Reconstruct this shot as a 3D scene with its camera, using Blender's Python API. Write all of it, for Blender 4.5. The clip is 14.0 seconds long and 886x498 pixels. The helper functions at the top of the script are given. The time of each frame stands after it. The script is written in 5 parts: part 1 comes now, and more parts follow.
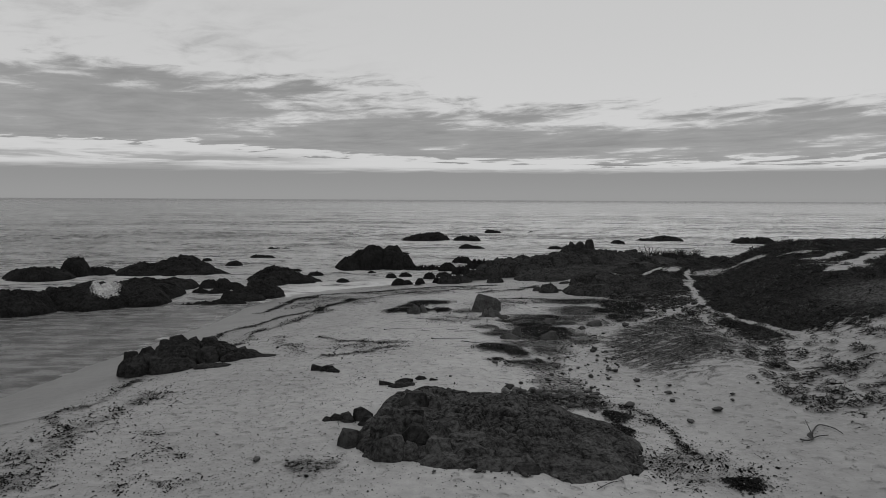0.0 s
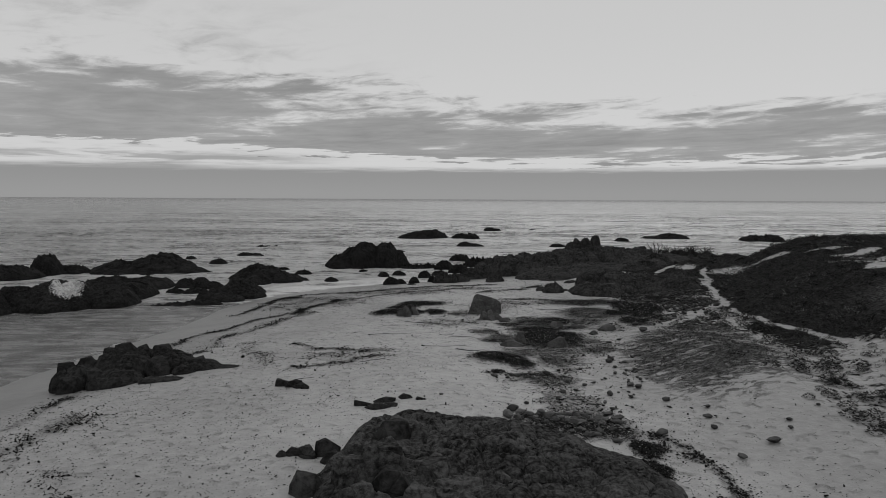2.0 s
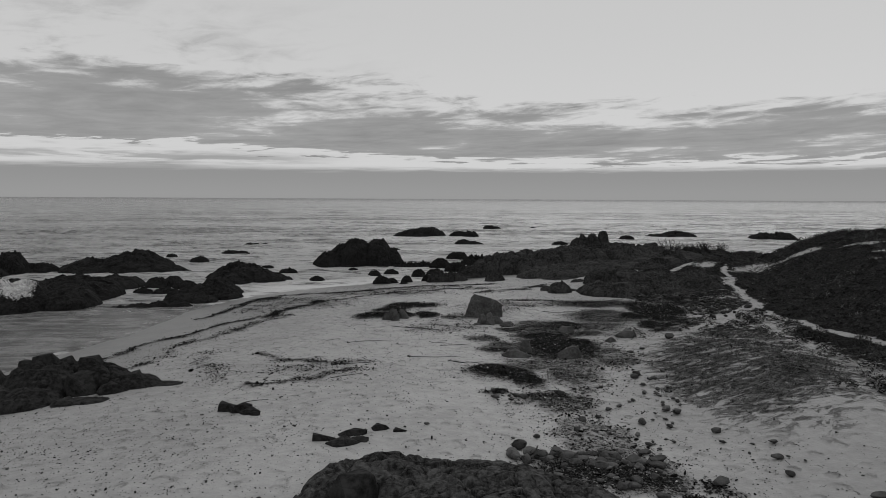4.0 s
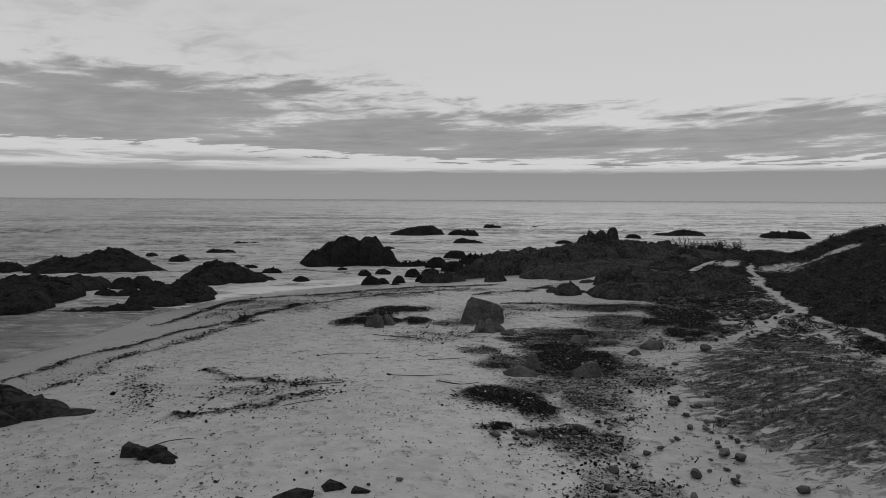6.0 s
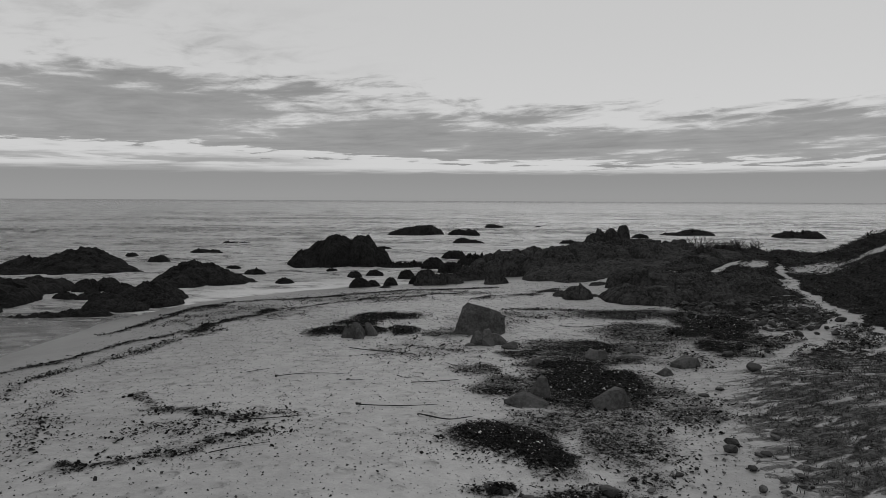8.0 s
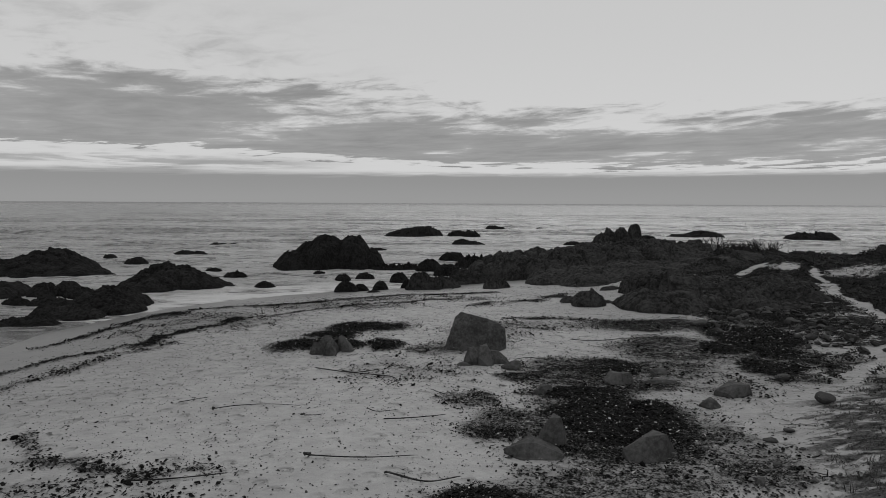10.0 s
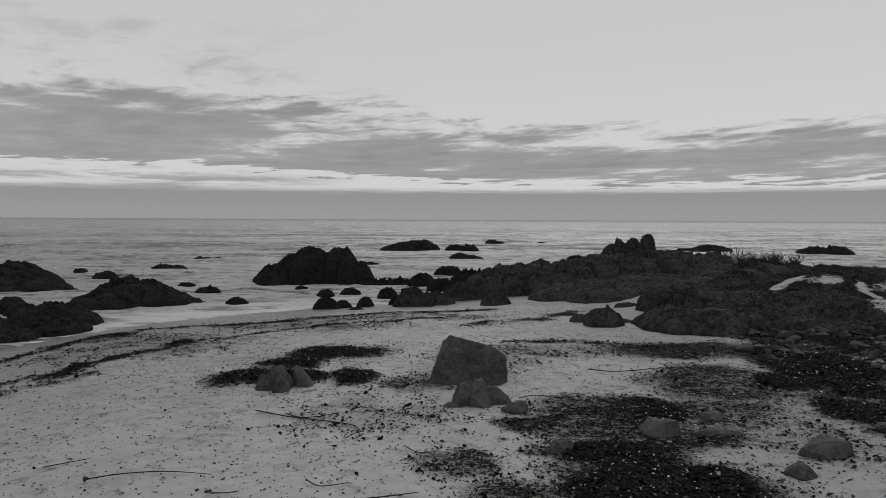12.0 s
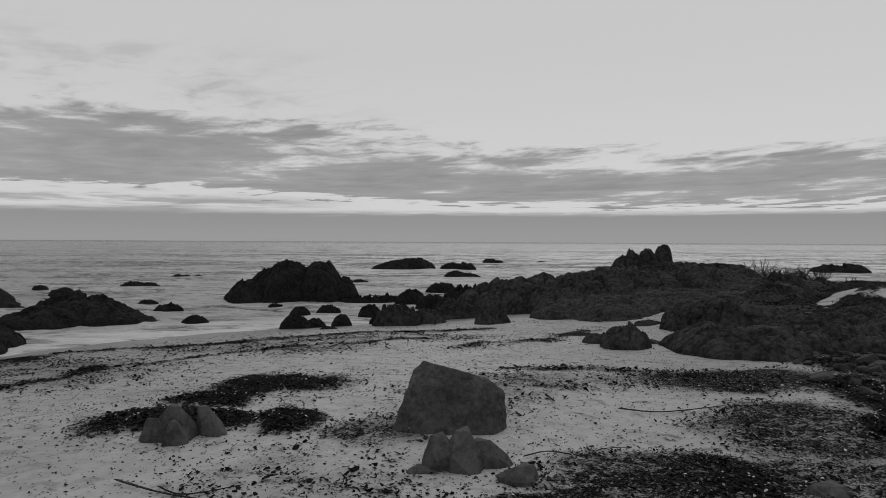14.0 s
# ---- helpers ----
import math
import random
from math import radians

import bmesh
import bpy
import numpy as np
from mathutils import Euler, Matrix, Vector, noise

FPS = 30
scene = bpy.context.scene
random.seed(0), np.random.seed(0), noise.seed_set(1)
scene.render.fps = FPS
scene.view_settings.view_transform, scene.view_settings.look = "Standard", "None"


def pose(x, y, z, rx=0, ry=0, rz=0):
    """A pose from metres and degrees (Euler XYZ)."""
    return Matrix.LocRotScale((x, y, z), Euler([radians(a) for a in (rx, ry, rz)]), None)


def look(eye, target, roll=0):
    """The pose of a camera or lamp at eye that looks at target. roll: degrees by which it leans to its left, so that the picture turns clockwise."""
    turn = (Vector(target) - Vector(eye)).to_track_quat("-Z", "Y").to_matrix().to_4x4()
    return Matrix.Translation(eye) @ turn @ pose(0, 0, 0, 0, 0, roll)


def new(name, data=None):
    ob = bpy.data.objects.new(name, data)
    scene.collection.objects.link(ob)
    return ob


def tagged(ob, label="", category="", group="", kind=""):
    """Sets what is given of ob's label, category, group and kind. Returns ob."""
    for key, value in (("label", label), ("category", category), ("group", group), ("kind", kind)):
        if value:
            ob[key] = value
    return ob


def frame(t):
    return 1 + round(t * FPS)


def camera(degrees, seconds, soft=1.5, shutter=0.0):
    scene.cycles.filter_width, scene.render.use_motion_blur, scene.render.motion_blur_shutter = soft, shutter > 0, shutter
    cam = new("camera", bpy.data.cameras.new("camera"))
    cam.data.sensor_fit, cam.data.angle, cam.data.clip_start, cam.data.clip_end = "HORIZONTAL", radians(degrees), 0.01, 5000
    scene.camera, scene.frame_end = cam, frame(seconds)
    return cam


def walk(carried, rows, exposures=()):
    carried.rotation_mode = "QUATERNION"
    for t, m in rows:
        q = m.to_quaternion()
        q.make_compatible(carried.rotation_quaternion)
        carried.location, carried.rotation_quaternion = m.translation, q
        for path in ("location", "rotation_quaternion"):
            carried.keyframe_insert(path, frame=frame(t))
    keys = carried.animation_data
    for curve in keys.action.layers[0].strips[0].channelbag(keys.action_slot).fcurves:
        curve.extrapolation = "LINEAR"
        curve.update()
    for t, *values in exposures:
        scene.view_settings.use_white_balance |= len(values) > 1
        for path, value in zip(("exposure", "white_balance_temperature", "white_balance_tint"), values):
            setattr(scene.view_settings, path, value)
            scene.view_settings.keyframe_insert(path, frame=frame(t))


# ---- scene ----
cam = camera(66.5, 14.0, soft=0.7)
# seconds; eye x, y, z in metres; yaw and pitch in degrees
ROWS = [
    (0, -0.13, 0.225, 9.91, -0.218, -4.274),
    (0.5, -0.012, 1.585, 9.74, -0.209, -4.268),
    (1, 0.097, 2.959, 9.563, -0.218, -4.278),
    (1.5, 0.202, 4.363, 9.377, -0.239, -4.303),
    (2, 0.307, 5.801, 9.183, -0.264, -4.326),
    (2.5, 0.414, 7.272, 8.981, -0.288, -4.334),
    (3, 0.525, 8.769, 8.776, -0.307, -4.355),
    (5.5, 1.15, 16.267, 7.79, -0.266, -4.285),
    (6, 1.286, 17.698, 7.62, -0.231, -4.265),
    (6.5, 1.423, 19.091, 7.461, -0.189, -4.229),
    (7, 1.56, 20.446, 7.314, -0.143, -4.186),
    (7.5, 1.695, 21.766, 7.177, -0.096, -4.165),
    (8, 1.829, 23.057, 7.048, -0.049, -4.163),
    (10.5, 2.45, 29.463, 6.39, 0.093, -3.738),
    (11, 2.567, 30.824, 6.227, 0.094, -3.408),
    (11.5, 2.685, 32.235, 6.044, 0.084, -2.98),
    (12, 2.806, 33.699, 5.841, 0.065, -2.551),
    (12.5, 2.934, 35.209, 5.616, 0.039, -2.101),
    (13, 3.072, 36.751, 5.372, 0.011, -1.632),
    (13.5, 3.225, 38.298, 5.115, -0.017, -1.183),
    (14, 3.397, 39.806, 4.852, -0.036, -0.656),
]
walk(cam, [(t, pose(x, y, z, 90 + pitch, 0, yaw) @ pose(0, 0, 0, 0, 0, 0.3)) for t, x, y, z, yaw, pitch in ROWS])

# ---------------------------------------------------------------- light
SUN_UP, SUN_ROUND = 52.0, 30.0
world = bpy.data.worlds.new("sky")
scene.world = world
world.use_nodes = True


class Nodes:
    """A small writer of node trees."""

    def __init__(self, tree):
        self.tree = tree
        tree.nodes.clear()

    def add(self, kind, out=0, inputs=(), **settings):
        n = self.tree.nodes.new(kind)
        if "operation" in settings:
            n.operation = settings["operation"]
        if "use_clamp" in settings:
            n.use_clamp = settings["use_clamp"]
        if "interpolation_type" in settings:
            n.interpolation_type = settings["interpolation_type"]
        if "data_type" in settings:
            n.data_type = settings["data_type"]
        if "feature" in settings:
            n.feature = settings["feature"]
        if "attribute_name" in settings:
            n.attribute_name = settings["attribute_name"]
        if "sky_type" in settings:
            n.sky_type, n.sun_disc = settings["sky_type"], False
            n.sun_elevation, n.sun_rotation = settings["sun_elevation"], settings["sun_rotation"]
        for key, value in (inputs.items() if isinstance(inputs, dict) else enumerate(inputs)):
            if value is None:
                continue
            if isinstance(value, bpy.types.NodeSocket):
                self.tree.links.new(value, n.inputs[key])
            else:
                n.inputs[key].default_value = value
        return n.outputs[out] if len(n.outputs) else None

    def m(self, op, a, b=None, c=None, clamp=False):
        return self.add("ShaderNodeMath", inputs=(a, b, c), operation=op, use_clamp=clamp)

    def ramp(self, v, lo, hi, to_lo=0.0, to_hi=1.0, smoothly=True):
        return self.add("ShaderNodeMapRange", inputs=(v, lo, hi, to_lo, to_hi), interpolation_type="SMOOTHSTEP" if smoothly else "LINEAR")

    def mix(self, f, a, b):
        return self.add("ShaderNodeMix", inputs={0: f, 2: a, 3: b}, data_type="FLOAT")

    def noise(self, vector, scale, detail=4.0, rough=0.55, distort=0.0):
        return self.add("ShaderNodeTexNoise", inputs={"Vector": vector, "Scale": scale, "Detail": detail, "Roughness": rough, "Distortion": distort})

    def xyz(self, x, y, z=0.0):
        return self.add("ShaderNodeCombineXYZ", inputs=(x, y, z))

    def grey(self, v):
        return self.add("ShaderNodeCombineColor", inputs=(v, v, v))


def build_sky():
    n = Nodes(world.node_tree)
    way = n.add("ShaderNodeTexCoord", out="Generated")
    part_of = n.tree.nodes.new("ShaderNodeSeparateXYZ")
    n.tree.links.new(way, part_of.inputs[0])
    x, y, z = part_of.outputs
    u = n.m("ARCTAN2", x, y)
    v = n.m("ARCSINE", z)
    # a cloud deck seen at a slant: its plan is drawn out along the horizon
    rise = n.m("LOGARITHM", n.m("MAXIMUM", v, 0.02), math.e)
    lift = n.m("ADD", rise, n.m("MULTIPLY", u, -0.35))
    wide = n.noise(n.xyz(n.m("MULTIPLY", u, 4.6), n.m("MULTIPLY", lift, 3.6), 3.7), 1.0, 9.0, 0.58, 0.5)
    fine = n.noise(n.xyz(n.m("MULTIPLY", u, 15.0), n.m("MULTIPLY", lift, 12.0), 8.1), 1.0, 8.0, 0.6, 0.5)
    both = n.m("ADD", n.m("MULTIPLY", wide, 0.6), n.m("MULTIPLY", fine, 0.4))
    shift = n.m("SUBTRACT", both, 0.5)
    low = n.mix(n.ramp(u, -0.5, 0.3), 0.074, 0.05)
    low = n.m("ADD", low, n.m("ADD", n.m("MULTIPLY", shift, -0.04), n.m("MULTIPLY", n.m("SUBTRACT", fine, 0.5), -0.02)))
    high = n.mix(n.ramp(u, -0.6, 0.3), 0.165, 0.105)
    top = n.m("SUBTRACT", v, high)
    band = n.m("MULTIPLY", n.ramp(n.m("SUBTRACT", v, low), -0.004, 0.007), n.mix(n.ramp(u, -0.1, 0.35), n.ramp(top, -0.06, 0.07, 1.0, 0.0), n.ramp(top, -0.02, 0.05, 1.0, 0.0)))
    cloud = n.ramp(n.m("ADD", band, n.m("MULTIPLY", shift, 4.2)), 0.24, 0.8)
    cloud = n.m("MULTIPLY", cloud, n.ramp(band, 0.0, 0.15))
    faint = n.m("MULTIPLY", n.ramp(both, 0.46, 0.66), n.m("MULTIPLY", n.ramp(v, 0.3, 0.18), n.ramp(u, 0.0, -0.45)))
    cloud = n.m("MAXIMUM", cloud, n.m("MULTIPLY", faint, 0.8))
    # low haze bank over the sea, with thin strands above it
    edge = n.m("ADD", v, n.m("MULTIPLY", n.m("SUBTRACT", fine, 0.5), 0.012))
    haze = n.ramp(edge, 0.036, 0.046, 1.0, 0.0)
    strand = n.m("MULTIPLY", n.ramp(wide, 0.36, 0.46), n.m("MULTIPLY", n.ramp(edge, 0.049, 0.053), n.ramp(edge, 0.056, 0.061, 1.0, 0.0)))
    strand = n.m("MULTIPLY", strand, n.ramp(u, -0.1, -0.3))
    cloud = n.m("MAXIMUM", cloud, n.m("MULTIPLY", strand, 0.8))
    blue = n.add("ShaderNodeTexSky", sky_type="NISHITA", sun_elevation=radians(SUN_UP), sun_rotation=radians(SUN_ROUND))
    clear = n.m("ADD", n.m("MULTIPLY", n.add("ShaderNodeRGBToBW", inputs=(blue,)), 0.006), n.mix(n.ramp(v, 0.05, 0.3), 0.585, 0.54))
    grey = n.m("ADD", 0.3, n.m("MULTIPLY", shift, -0.45))
    sky = n.mix(n.m("MULTIPLY", cloud, 0.92), clear, grey)
    sky = n.mix(haze, sky, n.mix(n.ramp(v, 0.0, 0.04), 0.315, 0.285))
    under = n.ramp(z, -0.02, 0.0)
    sky = n.mix(under, 0.2, sky)
    light = n.add("ShaderNodeBackground", inputs=(n.grey(sky), 1.0))
    n.add("ShaderNodeOutputWorld", inputs=(light,))


build_sky()
sun = new("sun", bpy.data.lights.new("sun", "SUN"))
sun.data.energy, sun.data.angle = 0.4, radians(30)
sun.matrix_world = look((0, 0, 60), (-60 * math.sin(radians(SUN_ROUND)) / math.tan(radians(SUN_UP)), -60 * math.cos(radians(SUN_ROUND)) / math.tan(radians(SUN_UP)), 0))
scene.view_settings.exposure = 0.0


# ---------------------------------------------------------------- materials
def material(name, lo, hi, scale=1.0, rough=0.9, bump=0.5, depth=0.03, fine=12.0, speck=0.0, vary=0.0, metal=0.0, gloss=0.3, facet=0.0, lime=0.0):
    """A grey, weathered surface: lo to hi over stains and grain, scale in stains a metre."""
    mat = bpy.data.materials.new(name)
    mat.use_nodes = True
    n = Nodes(mat.node_tree)
    at = n.add("ShaderNodeNewGeometry", out="Position")
    stain = n.noise(at, scale, 5.0, 0.6, 0.4)
    grain = n.noise(at, scale * fine, 6.0, 0.65)
    tone = n.m("ADD", n.m("MULTIPLY", stain, 0.35 if facet else 0.55), n.m("MULTIPLY", grain, 0.65 if facet else 0.45))
    value = n.ramp(tone, 0.36, 0.64, lo, hi)
    if speck:
        dots = n.add("ShaderNodeTexVoronoi", inputs={"Vector": at, "Scale": scale * fine * 1.5})
        value = n.mix(n.ramp(dots, 0.05, 0.16, speck, 0.0), value, hi * 2.2)
    if vary:
        own = n.add("ShaderNodeObjectInfo", out="Random")
        value = n.m("MULTIPLY", value, n.mix(own, 1 - vary, 1 + vary))
        isle = n.add("ShaderNodeNewGeometry", out="Random Per Island")
        value = n.m("MULTIPLY", value, n.mix(isle, 1 - vary, 1 + vary))
    rise = n.m("ADD", n.m("MULTIPLY", stain, 1.0), n.m("MULTIPLY", grain, 0.5))
    if facet:
        # joints and bedding: long cracks that follow the lie of the rock, and finer ones across them
        lie = n.add("ShaderNodeVectorMath", inputs=(at, (0.75, 0.75, 1.9)), operation="MULTIPLY")
        bent = n.add("ShaderNodeVectorMath", inputs=(lie, n.grey(n.m("MULTIPLY", stain, 0.3 / facet))), operation="ADD")
        tint = n.add("ShaderNodeTexVoronoi", out="Color", inputs={"Vector": bent, "Scale": facet})
        value = n.m("MULTIPLY", value, n.ramp(n.add("ShaderNodeRGBToBW", inputs=(tint,)), 0.25, 0.75, 0.88, 1.12))
        split = n.add("ShaderNodeTexVoronoi", out="Distance", inputs={"Vector": bent, "Scale": facet}, feature="DISTANCE_TO_EDGE")
        split2 = n.add("ShaderNodeTexVoronoi", out="Distance", inputs={"Vector": bent, "Scale": facet * 3.1}, feature="DISTANCE_TO_EDGE")
        rise = n.m("ADD", rise, n.m("ADD", n.m("MULTIPLY", n.ramp(split, 0.0, 0.03), 1.0), n.m("MULTIPLY", n.ramp(split2, 0.0, 0.06), 0.5)))
        value = n.m("MULTIPLY", value, n.ramp(split, 0.004, 0.016, 0.72, 1.0))
    if lime:
        spot = n.add("ShaderNodeAttribute", out="Fac", attribute_name="droppings")
        spot = n.m("ADD", spot, n.m("MULTIPLY", n.m("SUBTRACT", tone, 0.5), 1.6))
        value = n.mix(n.ramp(spot, 0.4, 0.7), value, n.ramp(grain, 0.3, 0.7, 0.25, lime))
    normal = n.add("ShaderNodeBump", inputs={"Strength": bump, "Distance": depth, "Height": rise})
    shade = n.add("ShaderNodeBsdfPrincipled", inputs={"Base Color": n.grey(value), "Roughness": rough, "Metallic": metal, "Specular IOR Level": gloss, "Normal": normal})
    n.add("ShaderNodeOutputMaterial", inputs=(shade,))
    return mat


def ground_material():
    mat = bpy.data.materials.new("sand")
    mat.use_nodes = True
    n = Nodes(mat.node_tree)
    at = n.add("ShaderNodeNewGeometry", out="Position")
    weed = n.add("ShaderNodeAttribute", out="Fac", attribute_name="weed")
    veg = n.add("ShaderNodeAttribute", out="Fac", attribute_name="veg")
    wet = n.add("ShaderNodeAttribute", out="Fac", attribute_name="wet")
    broad = n.noise(at, 0.22, 5.0, 0.6)
    mid = n.noise(at, 2.2, 5.0, 0.6)
    grain = n.noise(at, 60.0, 3.0, 0.6)
    sand = n.ramp(n.m("ADD", n.m("MULTIPLY", broad, 0.5), n.m("MULTIPLY", mid, 0.5)), 0.35, 0.65, 0.285, 0.39)
    sand = n.m("MULTIPLY", sand, n.ramp(grain, 0.3, 0.7, 0.93, 1.07))
    dune = n.add("ShaderNodeAttribute", out="Fac", attribute_name="dune")
    sand = n.m("MULTIPLY", sand, n.mix(dune, 1.0, 0.74))
    damp = n.m("MULTIPLY", sand, 0.42)
    sand = n.mix(wet, sand, damp)
    dregs = n.m("ADD", n.m("MULTIPLY", n.noise(at, 5.0, 5.0, 0.65, 0.4), 0.45), n.m("MULTIPLY", n.noise(at, 19.0, 5.0, 0.7, 0.3), 0.55))
    fluff = n.m("MULTIPLY", n.ramp(weed, 0.15, 0.6), n.ramp(dregs, 0.36, 0.58, 0.35, 0.85))
    sand = n.mix(fluff, sand, 0.052)
    on = n.ramp(n.m("ADD", n.m("MULTIPLY", weed, 0.8), n.m("MULTIPLY", n.m("SUBTRACT", dregs, 0.5), 2.2)), 0.4, 0.54)
    black = n.ramp(n.noise(at, 25.0, 4.0), 0.35, 0.65, 0.005, 0.042)
    green = n.ramp(n.noise(at, 5.0, 5.0), 0.3, 0.7, 0.012, 0.046)
    grassy = n.add("ShaderNodeAttribute", out="Fac", attribute_name="grassy")
    strands = n.noise(n.add("ShaderNodeVectorMath", inputs=(at, (1.0, 1.9, 1.0)), operation="MULTIPLY"), 1.1, 9.0, 0.74, 0.8)
    green = n.mix(grassy, green, n.ramp(n.noise(at, 5.0, 7.0, 0.75, 0.6), 0.38, 0.62, 0.032, 0.17))
    leafy = n.ramp(n.m("ADD", n.m("MULTIPLY", veg, 0.9), n.m("ADD", n.m("MULTIPLY", n.m("SUBTRACT", n.noise(at, 2.6, 7.0, 0.72, 0.5), 0.5), 1.7), n.m("MULTIPLY", n.m("SUBTRACT", n.noise(at, 0.7, 4.0, 0.6, 0.3), 0.5), 0.9))), 0.38, 0.5)
    leafy = n.mix(grassy, leafy, n.ramp(n.m("ADD", n.m("MULTIPLY", veg, 0.9), n.m("ADD", n.m("MULTIPLY", n.m("SUBTRACT", strands, 0.5), 3.4), n.m("MULTIPLY", n.m("SUBTRACT", broad, 0.5), 1.0))), 0.2, 0.5))
    value = n.mix(leafy, n.mix(on, sand, black), green)
    # only bare sand has a sheen
    bare = n.m("MULTIPLY", n.m("SUBTRACT", 1.0, leafy), n.m("MULTIPLY", n.m("SUBTRACT", 1.0, on), n.m("SUBTRACT", 1.0, fluff)))
    dents = n.add("ShaderNodeTexVoronoi", inputs={"Vector": n.add("ShaderNodeVectorMath", inputs=(at, n.xyz(n.m("MULTIPLY", mid, 0.5), n.m("MULTIPLY", broad, 0.8))), operation="ADD"), "Scale": 1.5}, feature="SMOOTH_F1")
    dents = n.m("MULTIPLY", n.ramp(dents, 0.0, 0.34), n.m("SUBTRACT", 1.0, wet))
    rise = n.m("ADD", n.m("MULTIPLY", dents, 1.5), n.m("ADD", n.m("MULTIPLY", mid, 0.8), n.m("MULTIPLY", n.m("ADD", on, leafy), n.m("MULTIPLY", dregs, 2.0))))
    normal = n.add("ShaderNodeBump", inputs={"Strength": n.mix(wet, 1.0, 0.15), "Distance": 0.1, "Height": rise})
    shade = n.add("ShaderNodeBsdfPrincipled", inputs={"Base Color": n.grey(value), "Roughness": n.mix(wet, 0.62, 0.35), "Specular IOR Level": n.m("MULTIPLY", bare, n.mix(wet, 0.42, 0.5)), "Normal": normal})
    n.add("ShaderNodeOutputMaterial", inputs=(shade,))
    return mat


def sea_material():
    mat = bpy.data.materials.new("sea_water")
    mat.use_nodes = True
    n = Nodes(mat.node_tree)
    at = n.add("ShaderNodeNewGeometry", out="Position")
    foam_at = n.add("ShaderNodeAttribute", out="Fac", attribute_name="foam")
    shoal = n.add("ShaderNodeAttribute", out="Fac", attribute_name="shoal")
    drawn = n.add("ShaderNodeVectorMath", inputs=(at, (0.42, 1.0, 1.0)), operation="MULTIPLY")
    short = n.add("ShaderNodeVectorMath", inputs=(at, (0.6, 1.5, 1.0)), operation="MULTIPLY")
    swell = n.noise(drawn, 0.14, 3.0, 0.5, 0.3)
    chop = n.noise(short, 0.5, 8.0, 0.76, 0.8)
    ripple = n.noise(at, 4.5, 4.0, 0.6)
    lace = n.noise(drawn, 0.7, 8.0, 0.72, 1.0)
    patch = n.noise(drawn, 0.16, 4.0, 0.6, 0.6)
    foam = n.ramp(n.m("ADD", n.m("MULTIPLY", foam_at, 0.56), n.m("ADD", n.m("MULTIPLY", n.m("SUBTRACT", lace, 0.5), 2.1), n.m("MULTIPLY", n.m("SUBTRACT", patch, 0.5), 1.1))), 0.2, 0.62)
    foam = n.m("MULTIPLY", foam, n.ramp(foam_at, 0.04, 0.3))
    # broad bands of sheen, put into the water's base colour below
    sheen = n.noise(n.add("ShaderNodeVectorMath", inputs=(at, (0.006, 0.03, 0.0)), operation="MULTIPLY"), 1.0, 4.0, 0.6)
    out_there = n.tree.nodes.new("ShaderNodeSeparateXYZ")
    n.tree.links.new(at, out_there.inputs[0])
    # sky sheen painted into the colour: darker to the left, paler to the right
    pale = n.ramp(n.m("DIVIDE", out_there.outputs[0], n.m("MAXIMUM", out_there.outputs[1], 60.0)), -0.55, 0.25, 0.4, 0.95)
    # dark dashes in the base colour imitate wave faces that reflect less sky
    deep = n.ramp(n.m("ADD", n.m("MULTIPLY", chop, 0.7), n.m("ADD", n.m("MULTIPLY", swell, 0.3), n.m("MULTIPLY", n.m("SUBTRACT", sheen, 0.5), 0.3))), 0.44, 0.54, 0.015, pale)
    # dimmer reflection towards the horizon, painted as a darker colour far out
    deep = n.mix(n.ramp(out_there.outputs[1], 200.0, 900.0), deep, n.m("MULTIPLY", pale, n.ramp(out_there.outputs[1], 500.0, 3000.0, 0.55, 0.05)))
    flat = n.ramp(n.noise(drawn, 1.1, 6.0, 0.6, 0.4), 0.35, 0.65, 0.06, 0.21)
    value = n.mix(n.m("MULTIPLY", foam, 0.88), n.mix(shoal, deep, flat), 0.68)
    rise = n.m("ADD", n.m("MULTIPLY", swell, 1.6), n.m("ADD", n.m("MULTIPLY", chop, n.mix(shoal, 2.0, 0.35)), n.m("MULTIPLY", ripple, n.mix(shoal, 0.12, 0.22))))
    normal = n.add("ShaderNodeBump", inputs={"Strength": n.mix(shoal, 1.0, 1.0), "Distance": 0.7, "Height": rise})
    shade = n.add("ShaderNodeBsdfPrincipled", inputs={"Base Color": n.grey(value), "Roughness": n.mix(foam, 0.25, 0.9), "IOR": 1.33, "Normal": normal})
    n.add("ShaderNodeOutputMaterial", inputs=(shade,))
    return mat


SAND, WATER = ground_material(), sea_material()
LIMED_ROCK = material("limed_rock", 0.006, 0.027, 0.9, 0.85, 0.5, 0.05, 7.0, gloss=0.05, facet=0.8, lime=0.62)
WET_ROCK = material("wet_rock", 0.006, 0.027, 0.9, 0.85, 0.5, 0.05, 7.0, gloss=0.05, facet=0.8)
DRY_ROCK = material("weathered_rock", 0.015, 0.058, 0.6, 0.9, 0.4, 0.035, 7.0, gloss=0.03, facet=0.55)
LICHEN_ROCK = material("lichened_rock", 0.012, 0.085, 0.9, 0.9, 0.5, 0.04, 7.0, speck=0.35, gloss=0.03, facet=0.8)
SMOOTH_ROCK = material("granite", 0.042, 0.105, 1.1, 0.85, 0.5, 0.03, 9.0, gloss=0.06)
DARK_ROCK = material("dark_rock", 0.01, 0.04, 0.7, 0.9, 0.4, 0.035, 7.0, gloss=0.04, facet=0.6)
